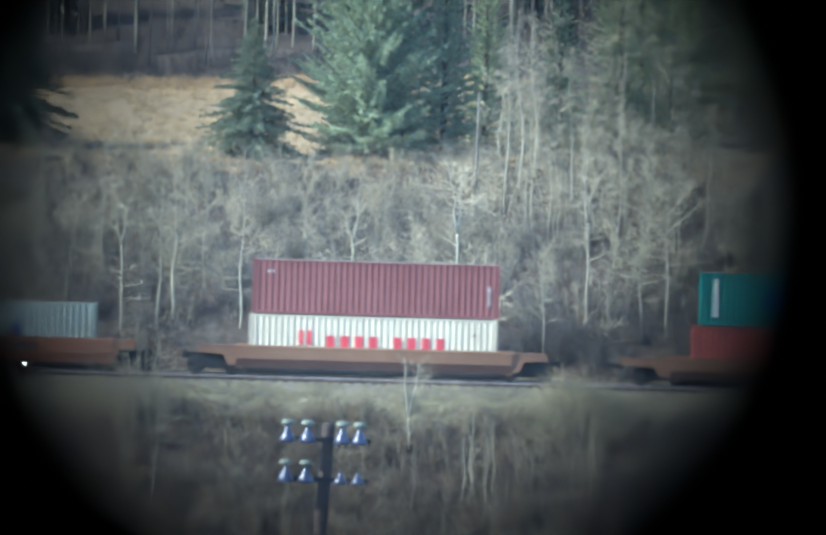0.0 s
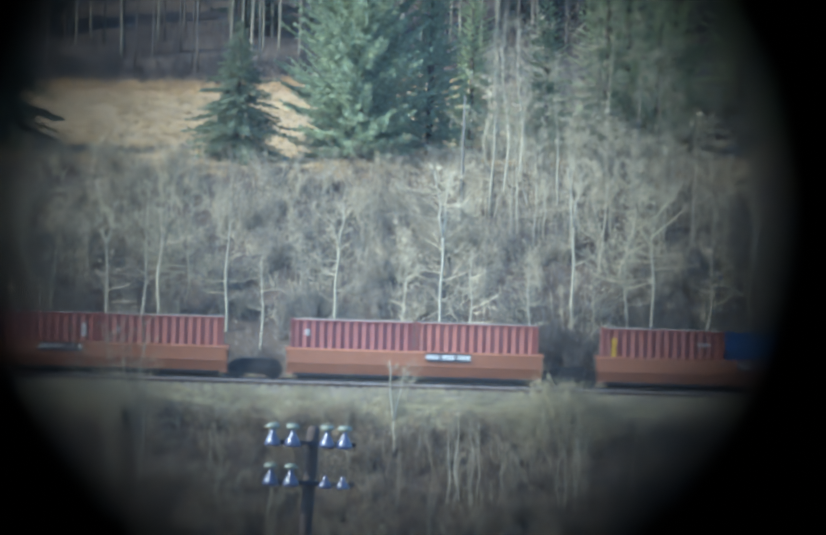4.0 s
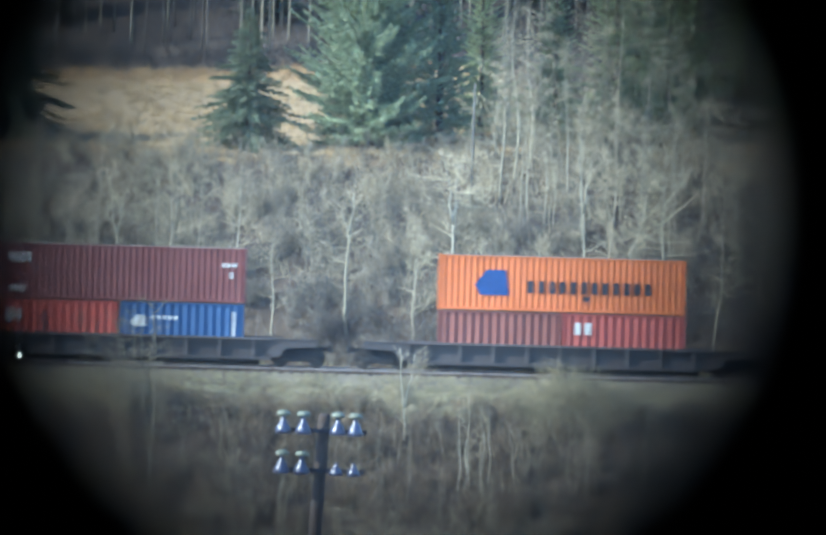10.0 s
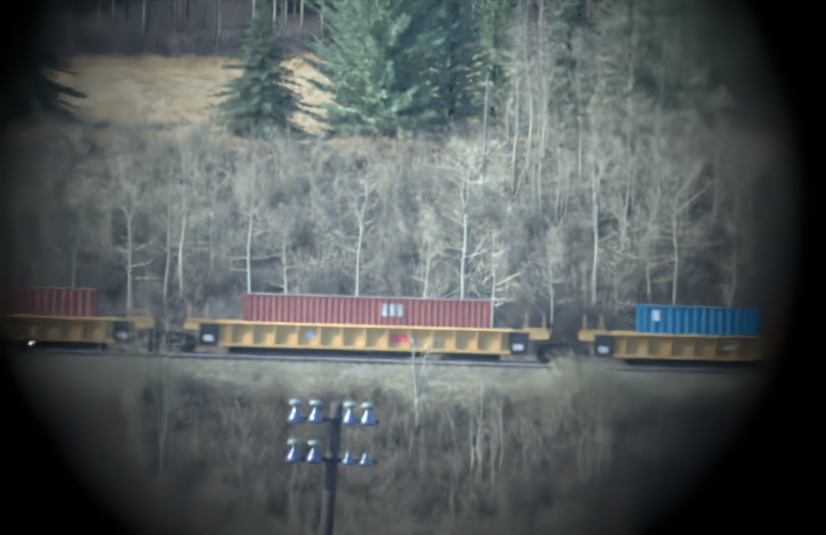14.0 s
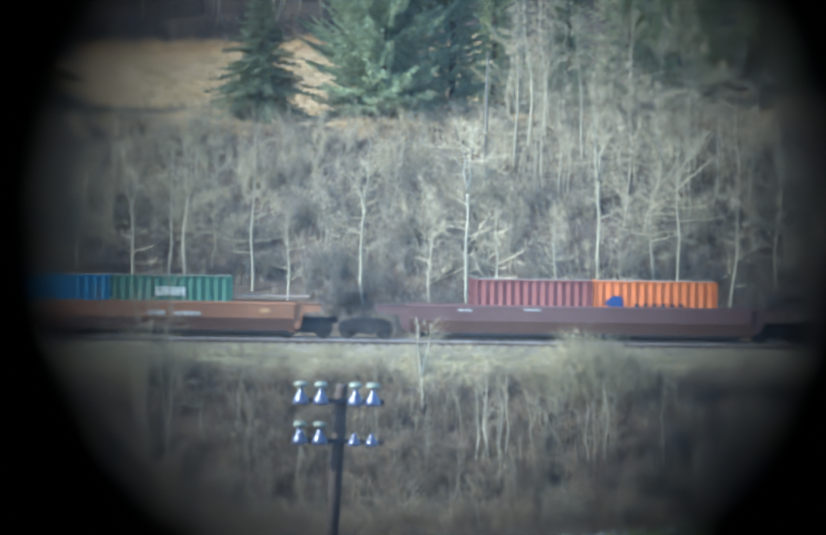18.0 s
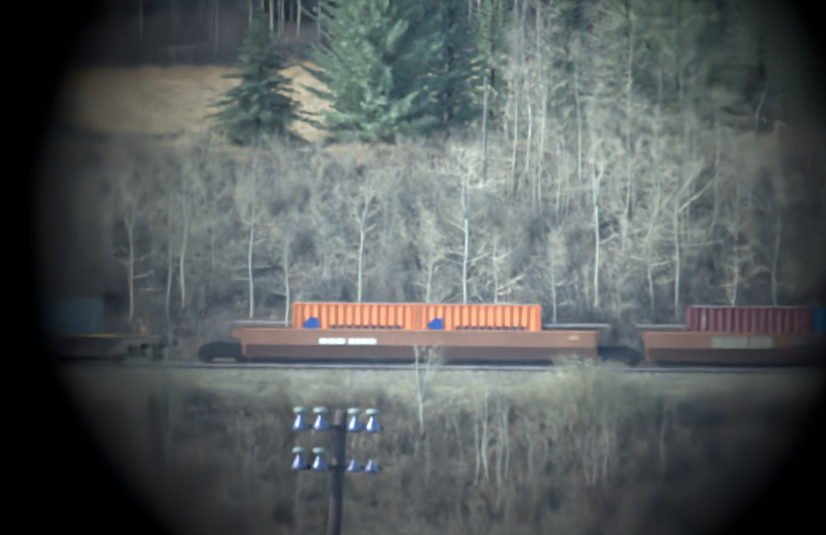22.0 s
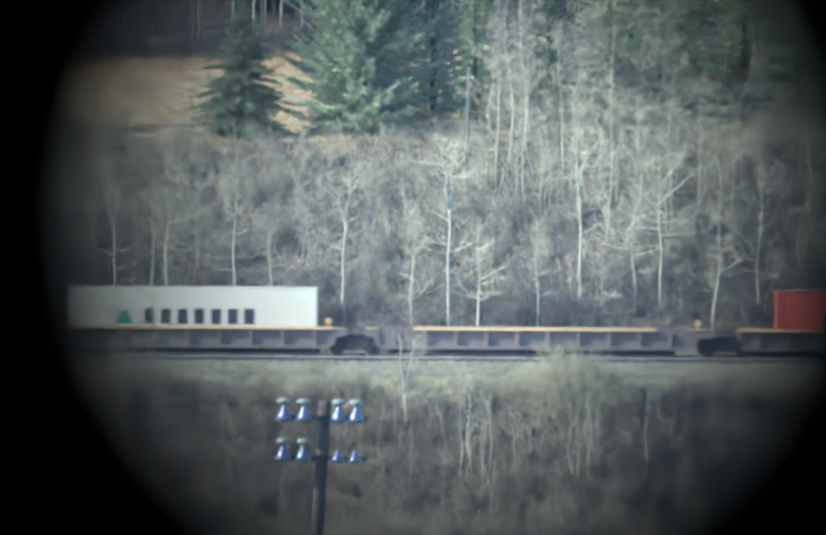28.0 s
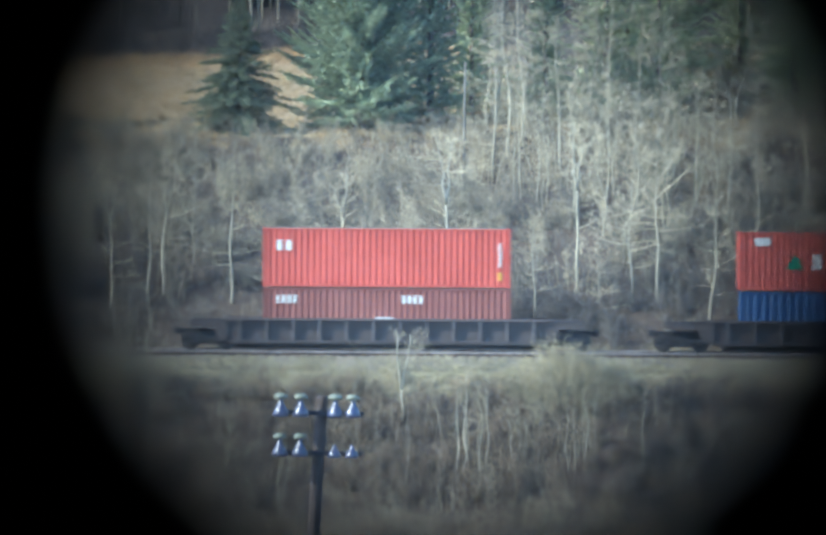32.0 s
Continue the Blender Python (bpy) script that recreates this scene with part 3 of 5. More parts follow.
def well_car(x, label, mat, well, trucks, ends, sill, chord=None, ribs=0, low=0.33, smooth=False, plates=(), extras="", chord_span=None):
    """One well of a container car. x: its place at the start; well, ends: where the well and the end platforms reach; trucks: those it carries."""
    car = tagged(new("well_car"), label, "railway well car", group="cars of the train")
    chord = chord or mat
    sill -= RAIL_Z
    w0, w1 = well
    e0, e1 = ends
    for side in (-1, 1):
        if smooth:
            fold = sill * 0.55
            upper = [(side * 1.46, sill), (side * 1.50, sill - 0.06), (side * 1.47, fold), (side * 1.40, fold), (side * 1.37, sill)]
            lower = [(side * 1.467, fold), (side * 1.28, low), (side * 1.22, low), (side * 1.40, fold)]
            part("side_wall", Form().prism(upper if side > 0 else upper[::-1], w0, w1).mesh("side_wall", mat), car)
            # the skirt below the fold is deep brown, except on orange cars
            part("side_skirt", Form().prism(lower if side > 0 else lower[::-1], w0, w1).mesh("side_skirt", mat if mat is CAR_ORANGE else CAR_DEEP_BROWN), car)
            part("bottom_sill", Form().box(w0 + 0.3, w1 - 0.3, min(side * 1.1, side * 1.3), max(side * 1.1, side * 1.3), low - 0.12, low + 0.02).mesh("bottom_sill", STEEL_DARK), car)
        else:
            part("side_wall", Form().box(w0, w1, min(side * 1.235, side * 1.26), max(side * 1.235, side * 1.26), low, sill).mesh("side_wall", mat), car)
            part("bottom_sill", Form().box(w0, w1, min(side * 1.24, side * 1.46), max(side * 1.24, side * 1.46), low - 0.02, low + 0.12).mesh("bottom_sill", mat), car)
            for i in range(ribs):
                xr = w0 + (i + 0.5) * (w1 - w0) / ribs
                rib = Form().prism([(side * 1.255, sill - 0.1), (side * 1.255, low + 0.1), (side * 1.44, low + 0.1), (side * 1.49, sill - 0.25), (side * 1.49, sill - 0.1)], xr - 0.055, xr + 0.055)
                # dark, grey and grey-brown cars get ribs paler than their walls
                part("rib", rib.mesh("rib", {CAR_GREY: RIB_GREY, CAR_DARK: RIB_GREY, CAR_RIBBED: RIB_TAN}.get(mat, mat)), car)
        c0, c1 = chord_span or (w0 - 0.1, w1 + 0.1)
        rim = [(side * 1.28, sill - 0.1), (side * 1.51, sill - 0.1), (side * 1.51, sill - 0.045), (side * 1.44, sill + 0.03), (side * 1.28, sill + 0.03)]
        part("top_chord", Form().prism(rim if side > 0 else rim[::-1], c0, c1).mesh("top_chord", chord), car)
    part("well_floor", Form().box(w0, w1, -1.29, 1.29, low - 0.06, low + 0.06).mesh("well_floor", mat), car)
    # dark box added below the floor, standing in for the shade there
    part("under_shade_box", Form().box(w0 + 0.5, w1 - 0.5, -1.05, 1.05, 0.07, low - 0.06).mesh("under_shade_box", STEEL_DARK), car, "dark box added for the shade under the car")
    for b0, b1, inner in ((e0, w0, w0), (w1, e1, w1)):
        if b1 - b0 < 0.2:
            continue
        far = b0 if inner == b1 else b1
        z1 = sill - 0.04
        shape = [(inner, low + 0.1), (inner, z1), (far, z1 - 0.05), (far, z1 - 0.35), (inner + (far - inner) * 0.35, z1 - 0.42), (inner + (far - inner) * 0.2, low + 0.1)]
        if far > inner:
            shape = shape[::-1]
        for side in (-1, 1):
            part("end_side", Form().slab(shape, min(side * 1.30, side * 1.38), max(side * 1.30, side * 1.38)).mesh("end_side", mat), car)
        part("end_platform", Form().box(b0, b1, -1.3, 1.3, z1 - 0.3, z1 - 0.12).mesh("end_platform", STEEL_DARK), car)
        part("walkway", Form().box(b0 + 0.1, b1 - 0.1, -1.42, -0.7, z1 - 0.02, z1 + 0.03).mesh("walkway", chord), car)
    if mat is CAR_BROWN:
        for b0, b1 in ((w0 - 0.5, -0.15), (12.4, w1 + 0.7)):
            deck = part("raised_walkway", Form().box(b0, b1, -1.32, 1.32, sill + 0.25, sill + 0.31).mesh("raised_walkway", RIB_TAN), car, "thin tan raised walkway plate")
            for xs in (b0 + 0.3, b1 - 0.3):
                part("bracket", Form().box(xs - 0.05, xs + 0.05, -1.3, -1.2, sill - 0.05, sill + 0.25).mesh("bracket", CAR_DEEP_BROWN), deck)
    for x0 in trucks:
        truck(car, x0)
    if "left_coupler" in extras:
        part("coupler", Form().box(e0 - 0.75, e0 + 0.2, -0.1, 0.1, 0.76, 0.98).box(e0 - 0.8, e0 - 0.5, -0.17, 0.17, 0.7, 1.05).mesh("coupler", STEEL_DARK), car)
    if "right_coupler" in extras:
        part("coupler", Form().box(e1 - 0.2, e1 + 0.75, -0.1, 0.1, 0.76, 0.98).box(e1 + 0.5, e1 + 0.8, -0.17, 0.17, 0.7, 1.05).mesh("coupler", STEEL_DARK), car)
    if "brake_wheel" in extras:
        xb = e1 - 0.9
        part("hand_brake", Form().box(xb - 0.05, xb + 0.05, -1.25, -1.15, sill - 0.1, sill + 0.3).turned([(0.15, -1.31), (0.17, -1.27), (0.15, -1.25), (0.03, -1.27)], centre=(xb, 0, sill + 0.32), sides=14, axis="y").mesh("hand_brake", CHORD_TAN), car)
    for xg in [v for k, v in (("left_rail", e0 + 0.12), ("right_rail", e1 + 0.05)) if k in extras]:
        rail = Form()
        for dx in (0, 0.42):
            rail.tube([(xg + dx, -1.36, sill - 0.75), (xg + dx, -1.36, sill + 0.72)], [0.045, 0.04], 6)
        rail.tube([(xg, -1.36, sill - 0.45), (xg + 0.42, -1.36, sill - 0.45)], [0.03, 0.03], 6)
        part("grab_rail", rail.mesh("grab_rail", CHORD_TAN), car)
    for xb in [v for k, v in (("left_panel", e0 + 0.1), ("right_panel", e1 - 1.3)) if k in extras]:
        box = part("end_box", Form().box(xb, xb + 1.2, -1.36, -0.9, sill - 0.42, sill + 0.06).box(xb - 0.04, xb + 1.24, -1.40, -0.86, sill + 0.06, sill + 0.10).mesh("end_box", mat), car, "raised yellow end box")
        for dx in (0.15, 1.0):
            part("post", Form().tube([(xb + dx, -1.3, sill + 0.1), (xb + dx, -1.3, sill + 0.85)], [0.035, 0.03], 6).mesh("post", CHORD_TAN), box, "thin pale upright post")
    for a0 in [v for k, v in (("left_panel", -2.15), ("right_panel", 13.1)) if k in extras]:
        panel = part("end_panel", Form().box(a0, a0 + 1.0, -1.42, -1.36, 0.35, sill - 0.12).mesh("end_panel", STEEL_DARK), car, "black end panel with a white label")
        part("label_plate", Form().box(a0 + 0.25, a0 + 0.68, -1.43, -1.405, 0.6, 0.88).mesh("label_plate", INK_WORN), panel)
    for ink, a0, a1, b0, b1, count in plates:
        w = (a1 - a0) / count
        for i in range(count):
            part("marking", Form().box(a0 + i * w + 0.08 * w, a0 + (i + 1) * w - 0.08 * w, -1.525 if smooth else -1.275, -1.46 if smooth else -1.255, b0, b1).mesh("marking", ink), car)
    MOVERS.append((car, x, RAIL_Z))
    return car


FORTY, TWENTY, STD, CUBE, FLOOR = 12.192, 6.058, 2.591, 2.896, 0.47
LOWER_TOP = FLOOR + STD + 0.06


def train():
    """The consist in the order in which it passes. Each place is the left end of a load at the start of the clip."""
    T2 = FORTY - TWENTY
    # 1: teal over red, grey car
    container(FORTY, STD, RED, 14.35 - 0.35, FLOOR, "dark red steel container low in a well car")
    container(FORTY, STD, TEAL, 14.35, LOWER_TOP, "teal green steel container stacked on a red one", marks=[("bars", INK_WHITE, 0.5, 0.95, 0.4, 2.3, 1), ("badge", INK_BLUE, 2.9, 4.6, 0.8, 1.9, 1)])
    well_car(14.35, "brown steel well car with a stacked pair of containers", CAR_TAN, (-1.4, 13.6), (-1.9, 14.4), (-3.9, 16.4), 1.45, smooth=True, extras="left_coupler right_coupler")
    # 2: maroon over white
    container(FORTY, STD, WHITE, -7.85, FLOOR, "white steel container with red markings in a well car", marks=[("pale emblem", INK_RED, 2.35, 3.15, 1.15, 1.85, 2), ("bars", INK_RED, 3.65, 6.45, 0.95, 1.62, 4), ("bars", INK_RED, 6.95, 9.75, 0.95, 1.62, 4), ("bars", INK_DARK, 11.0, 11.15, 1.7, 1.9, 1)])
    container(FORTY, STD + 0.06, MAROON, -7.76, LOWER_TOP, "maroon steel container stacked on a white one", marks=[("bars", INK_WORN, 0.7, 1.1, 2.0, 2.15, 2), ("bars", INK_WORN, 11.6, 11.75, 0.6, 1.6, 1)])
    well_car(-7.76, "tan brown steel well car with a white and a maroon container", CAR_TAN, (-0.7, 12.9), (-1.8, 13.62), (-2.6, 14.6), 1.5, smooth=True, extras="left_coupler right_coupler")
    # 3: five orange wells on shared trucks
    container(FORTY, CUBE, PALE_GREY, -27.63, FLOOR, "pale grey-green container with large blue markings in orange car", marks=[("bars", INK_BLUE, 3.2 + 1.18 * k, 3.95 + 1.18 * k, 1.18, 1.85, 1) for k in range(5)] + [("bars", INK_DARK, 0.8, 2.6, 2.25, 2.42, 4)])
    well_car(-27.63, "faded orange well car, end unit of an articulated set", CAR_ORANGE, (-0.15, 13.0), (13.95,), (-0.3, 14.2), 1.62, smooth=True, plates=[(INK_DARK, 6.3, 7.7, 1.05, 1.3, 3), (INK_DARK, 7.9, 9.4, 1.05, 1.3, 3)], extras="right_coupler")
    set_of = [(-42.98, STD), (-58.31, STD), (-73.83, STD), (-89.26, CUBE)]
    for k, (x, h) in enumerate(set_of):
        last = k == 3
        if k == 0:
            plates = [(INK_DARK, 6.5, 9.1, 1.08, 1.52, 1), (INK_WHITE, 6.65, 8.95, 1.2, 1.42, 3)]
        elif k == 1:
            plates = [(INK_DARK, 6.5, 9.1, 1.08, 1.52, 1), (INK_WHITE, 6.65, 8.95, 1.2, 1.42, 3)]
        elif k == 2:
            plates = [(INK_DARK, 2.9, 5.5, 1.08, 1.52, 1), (INK_WHITE, 3.05, 5.35, 1.2, 1.42, 3)]
        else:
            plates = [(INK_DARK, 2.7, 4.1, 1.05, 1.3, 3), (INK_DARK, 4.3, 5.8, 1.05, 1.3, 3)]
        well_car(x, "faded orange well car in the middle of an articulated set" if not last else "faded orange well car, rear unit of an articulated set", CAR_ORANGE, (-0.15 if not last else -0.9, 12.4), (13.8,) if not last else (13.8, -1.75), (-0.3, 12.5) if not last else (-2.3, 12.5), 1.62, smooth=True, plates=plates, extras="left_coupler" if last else "")
    container(TWENTY, STD, DARK_RED, -42.98, FLOOR, "short dark red container in an orange well car", marks=[("bars", INK_YELLOW, 0.45, 0.75, 1.2, 2.1, 1), ("bars", INK_WORN, 4.7, 5.35, 1.78, 2.0, 3)])
    container(TWENTY, STD, BLUE, -42.98 + T2, FLOOR, "short blue container in an orange well car", marks=[("bars", INK_WORN, 4.75, 5.25, 1.85, 2.15, 2), ("bars", INK_WORN, 5.1, 5.5, 1.45, 1.7, 2)])
    container(TWENTY, STD, MAROON, -58.31, FLOOR, "short maroon container with a pale blue mark", marks=[("bars", INK_WORN, 0.65, 1.0, 1.8, 2.1, 1)])
    container(TWENTY, STD, DARK_RED, -58.31 + T2, FLOOR, "short faded red container in an orange well car")
    container(TWENTY, STD, DARK_RED, -73.83, FLOOR, "short dark red container with white side marks", marks=[("bars", INK_WORN, 0.6, 0.8, 1.2, 2.2, 1), ("bars", INK_WORN, 5.2, 5.5, 1.4, 2.1, 1)])
    container(TWENTY, STD, DARK_RED, -73.83 + T2, FLOOR, "short dark red container in an orange well car", marks=[("bars", INK_WORN, 0.8, 1.0, 1.7, 2.0, 1)])
    container(FORTY, CUBE, DARK_RED, -89.26, FLOOR, "long dark red container in an orange well car", marks=[("bars", INK_WORN, 0.6, 1.0, 2.0, 2.5, 1), ("bars", INK_WORN, 11.4, 11.6, 1.2, 1.5, 1), ("bars", INK_WORN, 11.1, 11.3, 1.9, 2.1, 1)])
    # 4 to 6: three dark cars with double stacks
    for x, label in ((-110.01, "dark grey ribbed well car under pale grey and orange containers"), (-131.80, "dark grey ribbed well car under orange and red containers"), (-153.49, "dark grey ribbed well car under maroon, red and blue containers")):
        well_car(x, label, CAR_GREY, (-1.3, 13.5), (-2.68, 14.9), (-3.6, 15.8), 1.44, ribs=9, extras="left_coupler right_coupler")
    container(TWENTY, STD, DARK_RED, -110.01, FLOOR, "short dull red container under a pale grey one")
    container(TWENTY, STD, ORANGE, -110.01 + T2, FLOOR, "short orange container with a blue badge under a pale grey one", marks=[("badge", INK_BLUE, 0.6, 1.5, 1.2, 1.85, 1), ("bars", INK_DARK, 1.9, 5.6, 1.15, 1.5, 9)])
    container(FORTY, CUBE, PALE_GREY, -110.05, LOWER_TOP, "pale grey-green container with large blue markings on a stack", marks=[("bars", INK_BLUE, 3.25 + 1.18 * k, 4.0 + 1.18 * k, 1.02, 1.76, 1) for k in range(5)] + [("bars", INK_DARK, 0.7, 2.5, 2.3, 2.5, 4)])
    container(TWENTY, STD, DARK_RED, -131.75, FLOOR, "short dull red container under an orange one")
    container(TWENTY, STD, RED, -131.75 + T2, FLOOR, "short red container with a white badge under an orange one", marks=[("bars", INK_WHITE, 0.5, 1.5, 1.55, 2.15, 2)])
    container(FORTY, STD + 0.1, ORANGE, -131.80, LOWER_TOP, "bright orange container with a blue badge and dark markings", marks=[("badge", INK_BLUE, 1.8, 3.5, 0.75, 2.0, 1), ("bars", INK_DARK, 4.3, 10.6, 0.9, 1.5, 12), ("bars", INK_DARK, 7.0, 7.6, 0.55, 0.8, 1)])
    container(TWENTY, STD, SCARLET, -153.6, FLOOR, "short bright red container with white markings", marks=[("bars", INK_WHITE, 0.5, 1.4, 1.5, 2.15, 3), ("bars", INK_DARK, 2.3, 2.6, 1.0, 2.0, 1)])
    container(TWENTY, STD, BLUE, -153.55 + T2, FLOOR, "short blue container with a white badge", marks=[("badge", INK_WHITE, 0.5, 1.3, 1.4, 1.95, 1), ("bars", INK_WHITE, 1.5, 2.9, 1.75, 1.95, 5), ("bars", INK_WHITE, 5.5, 5.7, 0.8, 2.2, 1)])
    container(FORTY, STD + 0.1, MAROON, -153.49, LOWER_TOP, "maroon container with white markings on top of two short ones", marks=[("bars", INK_WHITE, 0.5, 1.7, 1.75, 2.25, 4), ("bars", INK_WHITE, 0.5, 1.4, 0.3, 0.65, 4), ("bars", INK_WHITE, 11.0, 11.8, 1.75, 1.95, 3), ("bars", INK_WHITE, 11.4, 11.6, 1.2, 1.5, 1)])
    # 7: three yellow wells
    yellow = "yellow ribbed well car of a three-unit articulated set"
    well_car(-176.16, yellow, CAR_YELLOW, (-1.2, 13.2), (14.84, -3.63), (-2.9, 16.6), 1.66, chord=CAR_YELLOW, ribs=13, low=0.42, extras="right_rail right_coupler left_panel", plates=[(INK_WORN, 4.2, 4.7, 0.85, 1.25, 1)])
    well_car(-195.62, yellow, CAR_YELLOW, (-1.2, 13.2), (-3.63,), (-2.9, 15.1), 1.66, chord=CAR_YELLOW, ribs=13, low=0.42, extras="left_panel right_panel", plates=[(INK_WORN, 3.1, 3.6, 0.85, 1.25, 1), (INK_RED, 7.3, 8.3, 0.8, 1.2, 2)])
    well_car(-215.10, yellow, CAR_YELLOW, (-1.2, 13.2), (-3.42,), (-4.9, 15.1), 1.66, chord=CAR_YELLOW, ribs=13, low=0.42, extras="left_rail left_coupler right_panel", plates=[(INK_WORN, 1.2, 1.7, 0.85, 1.25, 1)])
    container(TWENTY, STD, SKY_BLUE, -176.16, FLOOR, "short bright blue container with a white square mark", marks=[("bars", INK_WHITE, 0.6, 1.15, 1.85, 2.35, 1)])
    container(TWENTY, STD, DARK_RED, -176.16 + T2, FLOOR, "short red container in a yellow well car")
    container(FORTY, STD, DARK_RED, -195.62, FLOOR, "long red container with white block mark in yellow well car", marks=[("bars", INK_WORN, 6.75, 7.9, 1.68, 2.28, 3)])
    container(TWENTY, STD, MAROON, -215.10, FLOOR, "short maroon container with a pale blue mark", marks=[("bars", INK_WORN, 0.7, 1.2, 1.6, 1.95, 1)])
    container(TWENTY, STD, DARK_RED, -215.10 + T2, FLOOR, "short red container in a yellow well car", marks=[("bars", INK_WORN, 0.6, 0.75, 1.2, 2.1, 1)])
    # 8: single dull purple-brown car
    container(TWENTY, STD, MAROON, -238.55, FLOOR, "short maroon container in a purple-brown well car")
    container(TWENTY, STD, ORANGE, -238.55 + T2, FLOOR, "short orange container with a blue badge at its foot", marks=[("badge", INK_BLUE, 0.55, 1.45, 1.3, 1.85, 1), ("bars", INK_DARK, 1.9, 4.5, 1.3, 1.5, 6)])
    well_car(-238.55, "dull purple-brown smooth-sided well car with two short containers", CAR_PURPLE, (-2.9, 13.9), (-5.1, 15.2), (-4.6, 15.9), 1.76, smooth=True, extras="left_coupler right_coupler", plates=[(INK_WORN, 2.6, 3.6, 1.45, 1.55, 1), (INK_WORN, -0.6, 0.2, 1.4, 1.5, 1)])
    # 9: three brown smooth wells
    brown = "rust-brown smooth-sided well car of a three-unit set"
    well_car(-262.46, brown, CAR_BROWN, (-2.0, 15.3), (15.82, -3.82), (-2.3, 16.6), 1.78, smooth=True, extras="right_coupler", plates=[(INK_WORN, 8.0, 9.05, 1.05, 1.25, 1), (INK_WORN, 9.25, 10.8, 1.02, 1.22, 1), (CHORD_TAN, 13.6, 14.1, 1.2, 1.4, 1)])
    well_car(-281.76, brown, CAR_BROWN, (-2.0, 14.9), (-3.69,), (-2.3, 15.2), 1.78, smooth=True, plates=[(INK_DARK, 4.9, 7.4, 1.06, 1.52, 1), (INK_WORN, 5.05, 7.25, 1.18, 1.42, 3), (BRUSH_PALE, 1.1, 4.2, 0.95, 1.5, 5)])
    well_car(-301.27, brown, CAR_BROWN, (-2.3, 14.9), (-3.37,), (-3.0, 15.2), 1.78, smooth=True, extras="left_coupler", plates=[(INK_WHITE, 1.3, 2.6, 1.0, 1.25, 3), (INK_WHITE, 2.75, 4.1, 1.0, 1.25, 4), (CHORD_TAN, 13.6, 14.1, 1.3, 1.5, 1)])
    container(TWENTY, STD, SKY_BLUE, -262.3, FLOOR, "short bright blue container with a white square mark", marks=[("bars", INK_WHITE, 0.65, 1.1, 1.9, 2.35, 1)])
    container(TWENTY, STD, GREEN, -262.3 + T2 - 0.15, FLOOR, "short green container with white markings", marks=[("bars", INK_WHITE, 2.25, 3.8, 1.6, 2.0, 6)])
    container(TWENTY, STD, MAROON, -281.76, FLOOR, "short maroon container in a rust-brown well car", marks=[("bars", INK_WORN, 0.7, 0.85, 1.6, 2.2, 1), ("bars", INK_WORN, 5.4, 5.6, 1.8, 2.0, 1)])
    container(TWENTY, STD, SKY_BLUE, -281.76 + T2, FLOOR, "short bright blue container with a white square mark", marks=[("bars", INK_WHITE, 0.75, 1.2, 1.8, 2.3, 1), ("bars", INK_WHITE, 5.2, 5.4, 1.5, 2.1, 1)])
    for k in range(2):
        container(TWENTY, STD, ORANGE, -301.27 + k * T2, FLOOR, "short orange container with a blue badge at its foot", marks=[("badge", INK_BLUE, 0.5, 1.3, 1.3, 1.9, 1), ("bars", INK_DARK, 1.8, 5.4, 1.3, 1.55, 9)])
    # 10: five ribbed wells with bleached chords, two of them empty
    ribbed = "grey-brown ribbed well car with tan top edge"
    well_car(-322.93, ribbed + " and hand brake", CAR_RIBBED, (-1.1, 12.9), (13.93, -2.08), (-1.6, 15.2), 1.40, chord=CHORD_TAN, ribs=8, extras="right_coupler brake_wheel")
    well_car(-339.92, ribbed + ", empty", CAR_RIBBED, (-1.7, 13.6), (-3.24,), (-2.7, 14.3), 1.40, chord=CHORD_TAN, ribs=10, chord_span=(0.0, 12.2), extras="brake_wheel")
    well_car(-358.03, ribbed + " and red container", CAR_RIBBED, (-1.7, 13.6), (-2.51,), (-2.0, 14.4), 1.40, chord=CHORD_TAN, ribs=10, extras="brake_wheel")
    well_car(-375.93, ribbed + ", empty", CAR_RIBBED, (-1.7, 13.4), (-2.9,), (-2.4, 14.9), 1.40, chord=CHORD_TAN, ribs=10, chord_span=(0.0, 11.95), extras="brake_wheel")
    well_car(-392.92, ribbed + " and white container", CAR_RIBBED, (-1.2, 12.9), (-1.74,), (-3.6, 13.7), 1.40, chord=CHORD_TAN, ribs=9, extras="left_coupler brake_wheel")
    container(TWENTY, STD, SCARLET, -322.93, FLOOR, "short red container with white markings along its foot", marks=[("bars", INK_WHITE, 0.5, 1.4, 1.75, 2.2, 4), ("bars", INK_WHITE, 1.4, 5.6, 0.98, 1.5, 7), ("emblem", INK_GREEN, 0.6, 1.2, 0.98, 1.5, 1), ("bars", INK_WHITE, 5.1, 5.5, 1.9, 2.2, 2)])
    container(TWENTY, STD, SLATE, -322.93 + T2, FLOOR, "short grey-blue container in a ribbed well car", marks=[("bars", INK_WHITE, 1.0, 1.7, 1.7, 2.0, 3), ("bars", INK_DARK, 5.4, 5.6, 0.95, 1.3, 1)])
